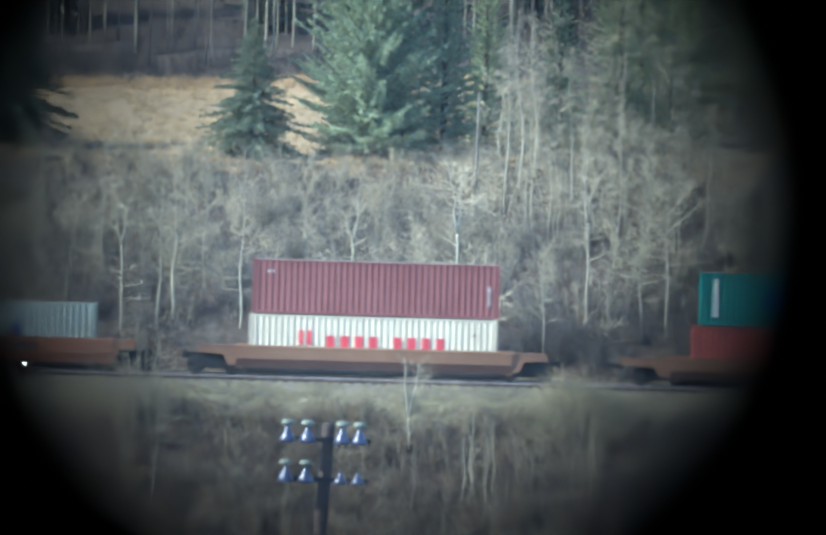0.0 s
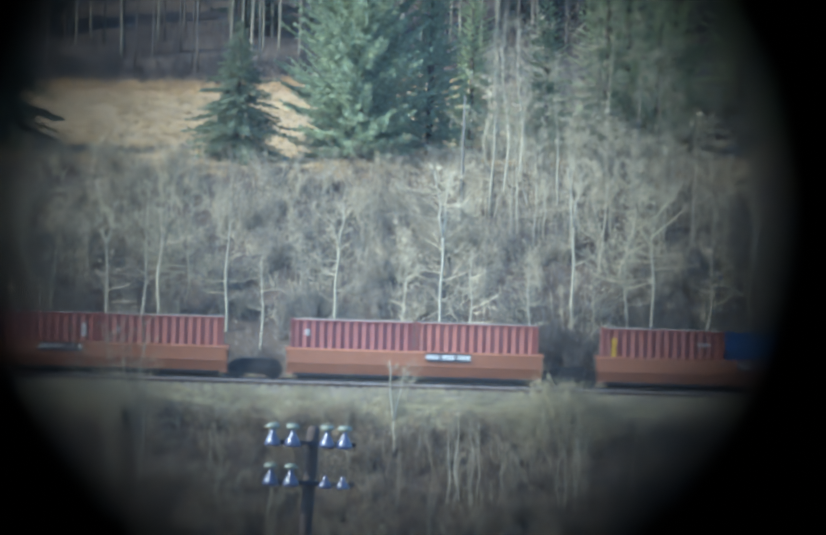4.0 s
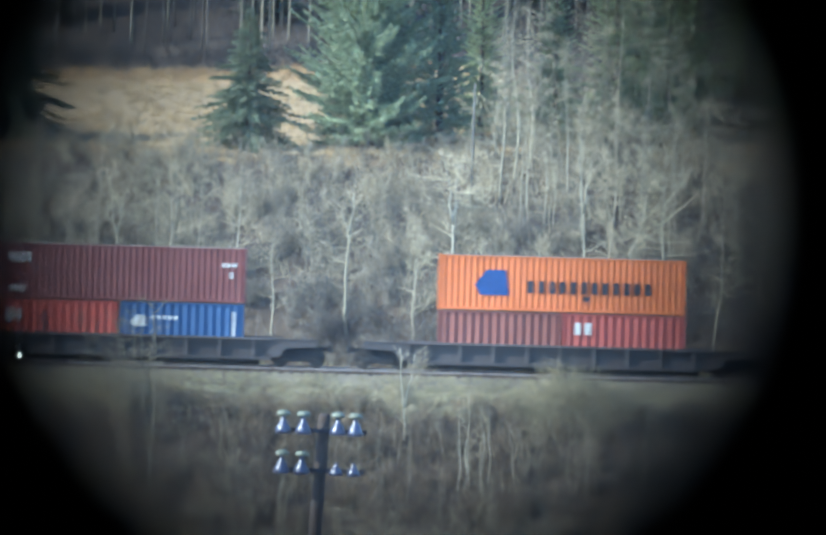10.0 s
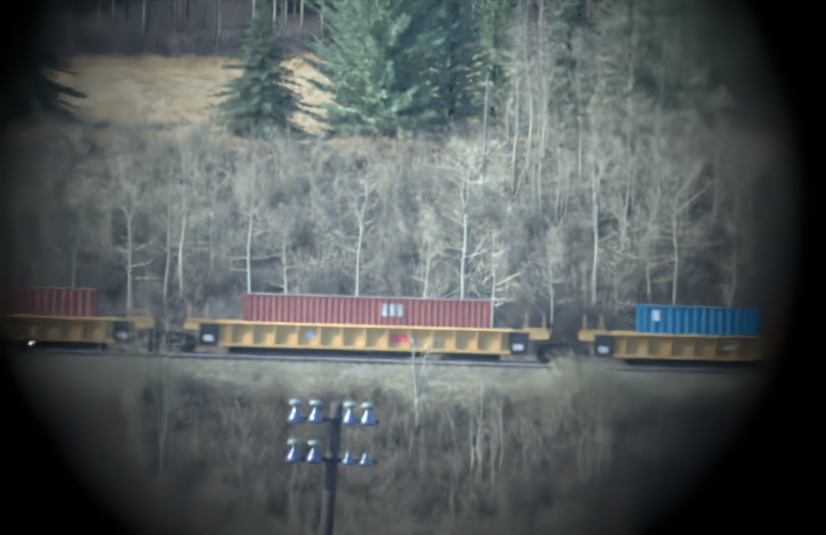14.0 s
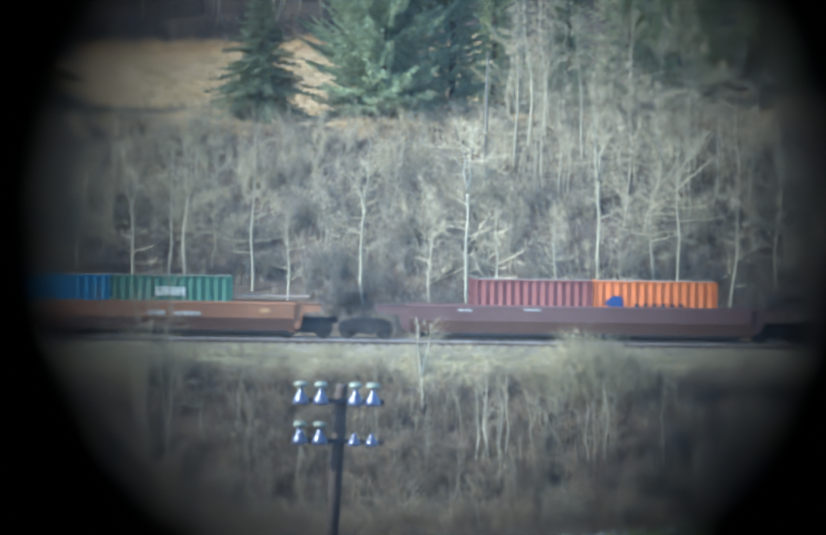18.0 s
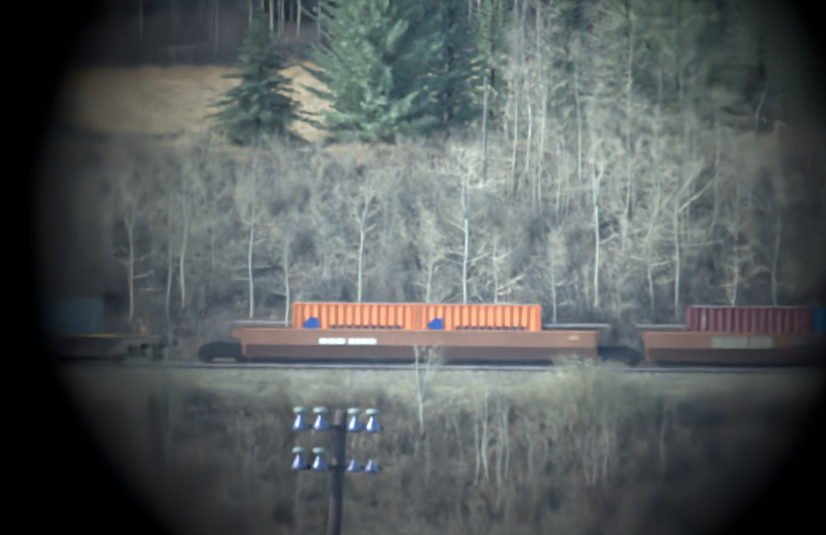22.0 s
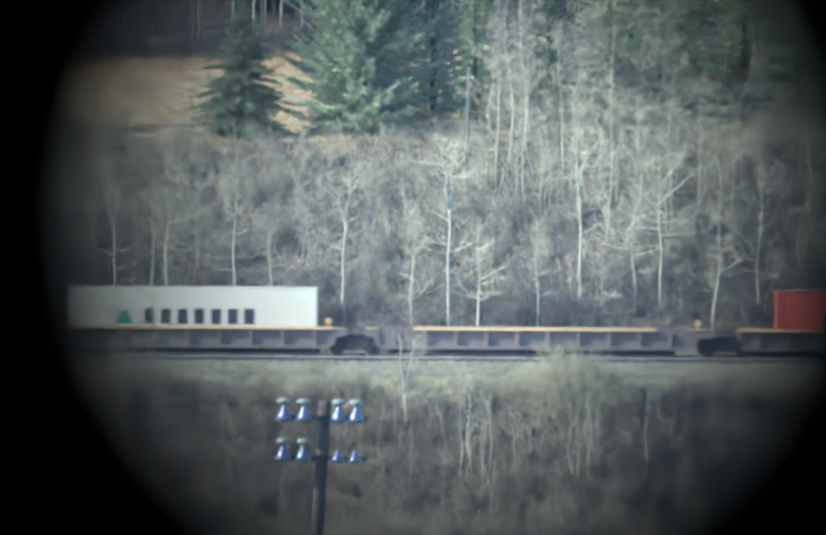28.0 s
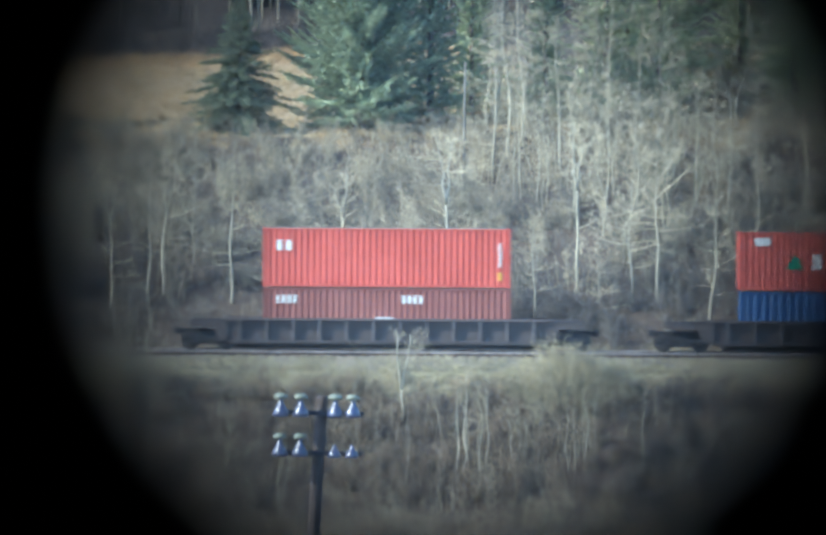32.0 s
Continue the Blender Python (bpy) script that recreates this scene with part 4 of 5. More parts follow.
    container(FORTY, CUBE, SCARLET, -358.03, FLOOR, "long red container with a green emblem and white markings", marks=[("emblem", INK_GREEN, 2.1, 2.95, 1.1, 1.85, 1), ("bars", INK_WHITE, 3.5, 9.9, 1.1, 1.85, 7), ("bars", INK_WHITE, 11.3, 11.5, 1.5, 2.4, 1)])
    container(FORTY, CUBE, WHITE, -392.92, FLOOR, "long smooth white container with a green emblem and dark markings", smooth=True, marks=[("emblem", INK_GREEN, 2.3, 3.2, 1.08, 1.85, 1), ("bars", INK_DARK, 3.55, 9.3, 1.08, 1.82, 7), ("bars", INK_DARK, 0.8, 1.6, 2.3, 2.36, 1), ("bars", INK_DARK, 0.9, 1.4, 2.05, 2.1, 1)])
    # 11, 12: two dark cars with double stacks
    well_car(-414.29, "dark ribbed well car under a red and two blue containers", CAR_DARK, (-1.2, 13.4), (-2.78, 14.9), (-3.6, 15.8), 1.60, ribs=11, extras="left_coupler right_coupler")
    for k in range(2):
        container(TWENTY, STD, BLUE, -414.2 + k * T2, FLOOR, "short blue container under a red one", marks=[("bars", INK_WHITE, 4.9, 5.4, 1.5, 2.0, 2)])
    container(FORTY, CUBE, SCARLET, -414.29, LOWER_TOP, "stacked long red container with green emblem and white markings", marks=[("emblem", INK_GREEN, 2.3, 3.15, 1.05, 1.85, 1), ("bars", INK_WHITE, 3.45, 9.2, 1.05, 1.8, 7), ("bars", INK_WHITE, 0.5, 1.8, 2.2, 2.6, 1), ("bars", INK_WHITE, 11.3, 11.7, 2.1, 2.5, 2)])
    well_car(-437.72, "dark ribbed well car under two red containers", CAR_DARK, (-1.8, 14.0), (-2.7, 14.89), (-3.6, 15.8), 1.60, ribs=12, extras="left_coupler right_coupler")
    container(FORTY, STD + 0.05, DARK_RED, -437.72, FLOOR, "dull dark red container with white markings under a red one", marks=[("bars", INK_WHITE, 0.6, 1.7, 1.9, 2.3, 4), ("bars", INK_WHITE, 6.8, 7.9, 1.9, 2.3, 4), ("bars", INK_WHITE, 5.2, 6.7, 1.16, 1.22, 1)])
    container(FORTY, CUBE, SCARLET, -437.75, LOWER_TOP + 0.05, "bright red container with a white mark on a stack", marks=[("bars", INK_WHITE, 0.6, 1.5, 1.8, 2.3, 2), ("bars", INK_YELLOW, 11.55, 11.8, 0.35, 0.75, 1), ("bars", INK_WHITE, 11.6, 11.75, 1.0, 2.2, 3)])


train()

# ---- vegetation ----
def rnd(a0, b0):
    return random.uniform(a0, b0)


def bare_tree(height, girth, fork=0.0, spread=1.0, lean=0.0, bark=ALDER, seed=1, start=0.25, count=26, wob=0.5, sag=0.0, stout=0.30, twig=TWIG, limbs=()):
    """A leafless tree: trunk (one or two leaders) and a crown of branches and twigs. Returns two meshes."""
    random.seed(seed)
    trunk, crown = Form(), Form()
    leaders = []

    def line(p, q, steps, wobble):
        p, q = Vector(p), Vector(q)
        ph, fr, amp = rnd(0, 6.28), rnd(3, 6), wobble * rnd(0.5, 1.0)
        pts = []
        for i in range(steps + 1):
            k = i / steps
            c = p.lerp(q, k)
            c.x += amp * (math.sin(ph + fr * k) - math.sin(ph) * (1 - k)) * min(1, 3 * k) * 0.5
            c.x += amp * 0.28 * math.sin(ph * 3 + 2.9 * fr * k) * min(1, 4 * k)
            c.y += amp * math.cos(ph * 2 + fr * k) * min(1, 3 * k) * 0.4
            pts.append(c)
        return pts

    if fork:
        zf = height * fork
        p = line((0, 0, -0.3), (lean * zf, 0, zf), 10, 0.14)
        trunk.tube(p, [girth * (1.2 - 0.4 * i / 10) for i in range(11)], 7)
        for s in (-1, 1):
            q = line(p[-1], (lean * height + s * spread * height * rnd(0.05, 0.08), rnd(-0.4, 0.4), height * rnd(0.9, 1.0)), 7, 0.024 * height)
            q[0] = p[-1]
            trunk.tube(q, [girth * 0.8 * (1 - 0.78 * i / 7) + 0.006 for i in range(8)], 6)
            leaders.append(q)
        leaders.append(p)
    else:
        q = line((0, 0, -0.3), (lean * height, rnd(-0.3, 0.3), height), 12, wob)
        trunk.tube(q, [girth * (1.15 - 1.08 * i / 12) + 0.005 for i in range(13)], 7)
        leaders.append(q)
    for b in range(-len(limbs), count):
        q = leaders[b % len(leaders)]
        k = start + (0.98 - start) * (b + rnd(0, 1)) / count
        if b < 0:
            q, k = leaders[-1], limbs[b][0]
        elif fork and q is leaders[-1]:
            k = rnd(0.35, 0.98)
        i = min(int(k * (len(q) - 1)), len(q) - 2)
        p = q[i].lerp(q[i + 1], k * (len(q) - 1) - i)
        turn, rise = rnd(0, 6.28), rnd(-0.1, 0.9) - sag
        length = spread * height * (0.27 * (1 - 0.72 * k) + 0.05) * rnd(0.5, 1.4)
        bend = 0.35
        if b < 0:
            turn, length, rise, bend = radians(limbs[b][1]), limbs[b][2], limbs[b][3], 0.16
        d = Vector((math.cos(turn), math.sin(turn) * 0.8, rise)).normalized()
        pts, cur = [p], p.copy()
        for s in range(4):
            d = (d + Vector((rnd(-bend, bend), rnd(-bend, bend), rnd(-0.55 * bend, 0.85 * bend)))).normalized()
            cur = cur + d * length / 4
            pts.append(cur.copy())
        r0 = max(0.011, girth * stout * (1 - 0.7 * k)) if b >= 0 else girth * 0.55
        crown.tube(pts, [r0, r0 * 0.8, r0 * 0.6, r0 * 0.4, 0.004], 4, cap=False)
        for s in range(7):
            j = random.randint(0, 3)
            o = pts[j].lerp(pts[j + 1], rnd(0.2, 1))
            d2 = (d + Vector((rnd(-1, 1), rnd(-1, 1), rnd(-0.4, 0.9)))).normalized()
            l2 = length * rnd(0.22, 0.5)
            mid, end = o + d2 * l2 * 0.5, o + d2 * l2 + Vector((rnd(-0.2, 0.2), rnd(-0.2, 0.2), rnd(-0.1, 0.2))) * l2
            crown.tube([o, mid, end], [max(0.007, r0 * 0.35), max(0.006, r0 * 0.25), 0.003], 3, cap=False)
            for _ in range(3):
                o2 = mid.lerp(end, rnd(-0.6, 1))
                crown.spike(o2, o2 + (d2 + Vector((rnd(-1, 1), rnd(-1, 1), rnd(-0.3, 0.9)))).normalized() * l2 * rnd(0.25, 0.6), 0.008)
    return trunk.mesh("trunk", bark, True), crown.mesh("crown", twig)


def plant_tree(meshes, x, y, scale=1.0, turn=None, name="bare_tree", label="", category="tree", group="bare trees along the railway", sink=0.1):
    thing = tagged(new(name), label, category, group=group)
    thing.matrix_basis = pose(x, y, ground_z(x, y) - sink, 0, 0, rnd(0, 360) if turn is None else turn) @ Matrix.Scale(scale, 4)
    part("trunk", meshes[0], thing)
    part("crown", meshes[1], thing)
    return thing


def conifer(height, width, seed, dense=1.0, mat=None, droop=0.25, bare=0.04, full=0.8, lift=0.0):
    """A conifer: tapered trunk and drooping boughs set with short needle sprays. Returns two meshes."""
    random.seed(seed)
    trunk = Form().tube([(0, 0, -0.4), (0, 0, height * 0.4), (0.05, 0, height * 0.8), (0, 0, height)], [0.02 * height, 0.015 * height, 0.007 * height, 0.01], 8)
    crown = Form()
    v, f = crown.v, crown.f
    total = int(dense * (60 + 13 * height))
    uneven = [rnd(0.78, 1.15) for _ in range(16)]
    for b in range(total):
        k = bare + (0.985 - bare) * ((b + rnd(0, 1)) / total) ** 1.15
        z = height * k
        turn = b * 2.39996 + rnd(-0.5, 0.5)
        reach = width * 0.5 * (1 - k) ** full * (0.7 + 0.3 * min(1, k * 7)) * uneven[int(turn / 0.5236 + 4 * k) % 16] + 0.08
        length = reach * rnd(0.6, 1.12)
        rise = lift * min(1.0, 3.5 * k + 0.1) + 0.55 * k + rnd(-0.18, 0.22)
        base, out = Vector((0, 0, z)), Vector((math.cos(turn), math.sin(turn), 0))
        side = Vector((-out.y, out.x, 0))
        pts = []
        for i in range(6):
            q = i / 5
            pts.append(base + out * length * q + Vector((0, 0, length * (rise * q - droop * q * q + 0.18 * q ** 4))))
        crown.tube(pts, [0.025 * length ** 0.5 * (1 - 0.8 * i / 5) + 0.004 for i in range(6)], 3, cap=False)
        sprays = max(6, int(length * 17))
        for s in range(sprays):
            q = 0.2 + 0.8 * (s + rnd(0, 1)) / sprays
            i = min(int(q * 5), 4)
            o = pts[i].lerp(pts[i + 1], q * 5 - i)
            wing = (0.15 + 0.17 * length * (1.05 - q) ** 0.8) * rnd(0.5, 1.25)
            for sgn in (-1, 1):
                d = (side * sgn * rnd(0.2, 1.1) + out * rnd(-0.1, 1.1) + Vector((0, 0, rnd(-0.75, 0.5)))).normalized()
                tip = o + d * wing
                thick = rnd(0.017, 0.036)
                n = Vector((rnd(-1, 1), rnd(-1, 1), rnd(-0.9, 0.9))).cross(d).normalized() * thick
                m0 = o.lerp(tip, 0.45)
                c = len(v)
                v.extend((tuple(o), tuple(m0 + n), tuple(tip), tuple(m0 - n), tuple(m0 - Vector((0, 0, thick * 1.8)))))
                f.extend(((c, c + 1, c + 2, c + 3), (c, c + 4, c + 2)))
    return trunk.mesh("trunk", FIR_BARK, True), crown.mesh("crown", mat or NEEDLES)


def shrub(seed, height, stems, spread, twigs=6):
    """One domed bush of thin arching stems and twigs, as arrays of points and triangles."""
    random.seed(seed)
    f = Form()
    for s in range(stems):
        turn, out = rnd(0, 6.28), rnd(0.05, 1.0) ** 0.7
        h = height * rnd(0.5, 1.08) * (1 - 0.38 * out * out)
        way = Vector((math.cos(turn), math.sin(turn), 0))
        b = Vector((rnd(-0.3, 0.3), rnd(-0.3, 0.3), -0.15))
        tip = way * out * spread + Vector((rnd(-0.15, 0.15), rnd(-0.15, 0.15), h))
        knee = b.lerp(tip, 0.55) + Vector((0, 0, h * rnd(0.04, 0.2))) + Vector((rnd(-0.12, 0.12), rnd(-0.12, 0.12), 0))
        f.spike(b, knee.lerp(tip, 0.3), rnd(0.013, 0.022))
        f.spike(knee, tip, 0.014)
        for _ in range(twigs):
            o = knee.lerp(tip, rnd(-0.7, 1.0))
            d = (way * 0.7 + Vector((rnd(-1, 1), rnd(-1, 1), rnd(-0.55, 0.95)))).normalized()
            f.spike(o, o + d * h * rnd(0.14, 0.38), 0.0105)
    return np.array(f.v, dtype=np.float32), np.array(f.f, dtype=np.int32)


def stalk_clump(seed):
    """A few pale leaning stems that arch over, with side twigs, as arrays of points and triangles."""
    random.seed(seed)
    f = Form()
    for s in range(5):
        turn, lean = rnd(0, 6.28), rnd(0.0, 0.8)
        way = Vector((math.cos(turn), math.sin(turn), 0))
        b = Vector((rnd(-0.5, 0.5), rnd(-0.5, 0.5), -0.1))
        h = rnd(0.9, 2.3)
        knee = b + way * lean * h * 0.35 + Vector((0, 0, h * 0.62))
        tip = knee + way * lean * h * 0.45 + Vector((rnd(-0.2, 0.2), rnd(-0.2, 0.2), h * rnd(0.0, 0.4)))
        f.tube([b, knee, tip], [rnd(0.013, 0.021), 0.012, 0.004], 3, cap=False)
        for _ in range(7):
            o = b.lerp(knee, rnd(0.5, 1.0)) if rnd(0, 1) < 0.4 else knee.lerp(tip, rnd(0, 0.9))
            f.spike(o, o + (way * 0.4 + Vector((rnd(-1, 1), rnd(-1, 1), rnd(-0.2, 0.8)))).normalized() * rnd(0.25, 0.7), 0.011)
    tris = [t for q in f.f for t in ((q,) if len(q) == 3 else ((q[0], q[1], q[2]), (q[0], q[2], q[3])))]
    return np.array(f.v, dtype=np.float32), np.array(tris, dtype=np.int32)


def scatter(name, kinds, spots, mat, label, category):
    """Many copies of small plants joined into one object of stuff. spots: x, y, z, scale, height factor."""
    vs, fs, base = [], [], 0
    for i, (x, y, z, s, hs) in enumerate(spots):
        v, t = kinds[i % len(kinds)]
        q = rnd(0, 6.28)
        c, d = math.cos(q), math.sin(q)
        w = np.empty_like(v)
        w[:, 0], w[:, 1], w[:, 2] = (v[:, 0] * c - v[:, 1] * d) * s + x, (v[:, 0] * d + v[:, 1] * c) * s + y, v[:, 2] * s * hs + z
        vs.append(w)
        fs.append(t + base)
        base += len(v)
    v, t = np.concatenate(vs), np.concatenate(fs)
    me = bpy.data.meshes.new(name)
    me.vertices.add(len(v))
    me.vertices.foreach_set("co", v.ravel())
    me.loops.add(t.size)
    me.loops.foreach_set("vertex_index", t.ravel())
    me.polygons.add(len(t))
    me.polygons.foreach_set("loop_start", np.arange(0, t.size, 3, dtype=np.int32))
    me.materials.append(mat)
    me.update(calc_edges=True)
    return tagged(new(name, me), label, category, kind="stuff")


def grass_tuft(seed, height, blades):
    random.seed(seed)
    f = Form()
    for _ in range(blades):
        b = Vector((rnd(-0.2, 0.2), rnd(-0.2, 0.2), -0.03))
        f.spike(b, b + Vector((rnd(-0.5, 0.5), rnd(-0.5, 0.5), rnd(0.6, 1.2))) * height, 0.012)
    return np.array(f.v, dtype=np.float32), np.array(f.f, dtype=np.int32)


def spots(count, x0, x1, y0, y1, s0, s1, keep=None):
    made = []
    while len(made) < count:
        x, y = rnd(x0, x1), rnd(y0, y1)
        if keep is None or keep(x, y):
            made.append((x, y, ground_z(x, y), rnd(s0, s1), rnd(0.8, 1.2)))
    return made


def undergrowth():
    tall = [shrub(100 + k, 2.0, 30, 1.35) for k in range(6)]
    low = [shrub(200 + k, 1.45, 26, 1.2) for k in range(6)]
    fine = [shrub(300 + k, 1.8, 26, 1.1) for k in range(3)]
    random.seed(11)
    lump = lambda x, y: noise.noise((x * 0.24, y * 0.2, 4.0)) + 0.5 * noise.noise((x * 0.6, y * 0.5, 8.0))
    patchy = lambda x, y: lump(x, y) > 0.02
    scatter("hillside_brush", tall, spots(560, -33, 33, 345.5, 367.0, 0.4, 1.0, lambda x, y: lump(x, y) < 0.12), BRUSH, "dense leafless grey-brown brush on the bank behind the railway", "brush")
    scatter("bank_foot_brush", tall, spots(230, -33, 33, 339.8, 347.5, 0.5, 1.0) + spots(190, -33, 33, 347.5, 358.0, 0.5, 1.0, patchy), BRUSH_SHADOW, "leafless bank-foot brush coloured dark for shadows between bushes", "brush")
    scatter("upper_brush", fine, spots(430, -34, 34, 351.0, 369.0, 0.5, 1.0, lambda x, y: noise.noise((x * 0.15, y * 0.15, 9.0)) > -0.15 and not (y > 364.5 and -9.0 < x < 4.5)), BRUSH_PALE, "pale leafless brush at the top of the bank", "brush")
    scatter("slope_brush", low, spots(760, -26, 26, 309.0, 324.0, 0.45, 1.0) + spots(230, -22, 24, 290.0, 310.0, 0.6, 1.1), BRUSH_LOW, "dense brown brush on the slope below the railway", "brush")
    scatter("slope_olive_brush", fine, spots(330, -26, 26, 302.0, 324.4, 0.45, 0.9, lambda x, y: noise.noise((x * 0.16, y * 0.16, 6.0)) > -0.1), BRUSH_MID, "olive-brown brush on the slope below the railway", "brush")
    scatter("shadow_patch_brush", tall, spots(150, 10.6, 20.0, 313.0, 323.6, 0.5, 0.95) + spots(24, 5.6, 10.5, 341.0, 344.0, 0.6, 1.0) + spots(14, -4.5, -1.0, 341.0, 343.5, 0.5, 0.8), BRUSH_SHADOW_PATCH, "dense brush coloured dark for shadow patches beside the railway", "thicket")
    pale = spots(60, -28, 28, 312.0, 324.8, 0.4, 0.8, lambda x, y: noise.noise((x * 0.2, y * 0.2, 3.0)) > 0.15)
    wide = [shrub(330 + k, 1.8, 62, 1.9) for k in range(3)]
    clumps = [(x, y, ground_z(x, y), s, h) for x, y, s, h in ((6.3, 324.6, 0.7, 1.0), (6.6, 324.0, 1.0, 1.0), (8.1, 324.3, 1.1, 1.1), (9.5, 323.9, 1.0, 1.0), (7.4, 322.4, 1.1, 1.1), (9.0, 321.9, 1.0, 1.1), (5.6, 323.6, 0.8, 1.0), (10.6, 322.6, 1.0, 1.1), (7.0, 325.2, 0.9, 1.1), (7.7, 325.4, 1.0, 1.2), (8.4, 325.3, 1.0, 1.15), (9.1, 325.0, 0.9, 1.1), (9.9, 324.6, 0.8, 1.0), (7.3, 323.6, 1.0, 1.0), (8.6, 323.2, 1.0, 1.0), (6.2, 322.8, 0.9, 1.0), (10.2, 323.6, 0.9, 1.0), (11.0, 323.0, 0.8, 1.0), (-12.8, 324.4, 0.9, 1.2), (-14.2, 324.6, 0.8, 1.2), (-13.4, 323.2, 0.9, 1.2), (-0.3, 325.2, 0.5, 1.2), (0.1, 324.6, 0.5, 1.0))]
    scatter("verge_bushes", wide, clumps, BRUSH_OLIVE, "pale leafless bushes beside the near track", "bush")
    stalks = [stalk_clump(340 + k) for k in range(6)]
    scatter("slope_stalks", stalks, spots(520, -25, 25, 303.0, 324.0, 0.5, 1.15), BRUSH_PALE, "pale dead stalks standing in the brush below the railway", "brush")
    scatter("bank_stalks", stalks, spots(300, -32, 32, 345.0, 366.0, 0.5, 1.2), TWIG, "pale dead stalks standing in the brush on the bank", "brush")
    scatter("slope_pale_brush", fine, pale, BRUSH_PALE, "pale straw-coloured brush on the slope below the railway", "brush")
    litter = [grass_tuft(450 + k, 0.42, 8) for k in range(4)]
    scatter("dead_bracken", litter, spots(9000, -25, 25, 288.0, 325.0, 0.6, 1.5), BRUSH_MID, "dead brown bracken and grass on the slope below the railway", "undergrowth")
    scatter("bank_litter", litter, spots(3000, -32, 32, 339.0, 368.0, 0.6, 1.5), BRUSH, "dead grey-brown grass under the brush on the bank", "undergrowth")
    scatter("verge_weeds", litter, spots(700, -30, 30, 323.6, 326.9, 0.4, 1.0, lambda x, y: lump(x, y) > -0.1), BRUSH_MID, "brown dead weeds in the grass beside the near track", "weeds")
    blades = [grass_tuft(400 + k, 0.34, 14) for k in range(4)]
    scatter("field_grass", blades, spots(4200, -36, 32, 364.0, 412.5, 0.7, 1.5), STRAW, "dry straw-coloured grass of the sloping field", "grass")
    scatter("field_edge_grass", blades, spots(600, -32, 6, 409.0, 413.2, 0.9, 1.7), RUSSET, "russet dead grass along the upper edge of the field", "grass")
    scatter("verge_grass", blades, spots(3600, -32, 32, 323.6, 327.9, 0.4, 0.9) + spots(900, -32, 32, 336.6, 340.0, 0.4, 0.9) + [(x, y, -0.75 + 0.38 * (y - 326.25), rnd(0.35, 0.8), 1.0) for x, y in ((rnd(-30, 30), rnd(326.3, 327.75)) for _ in range(1500))], VERGE_GRASS, "short winter grass along the railway", "grass")


undergrowth()


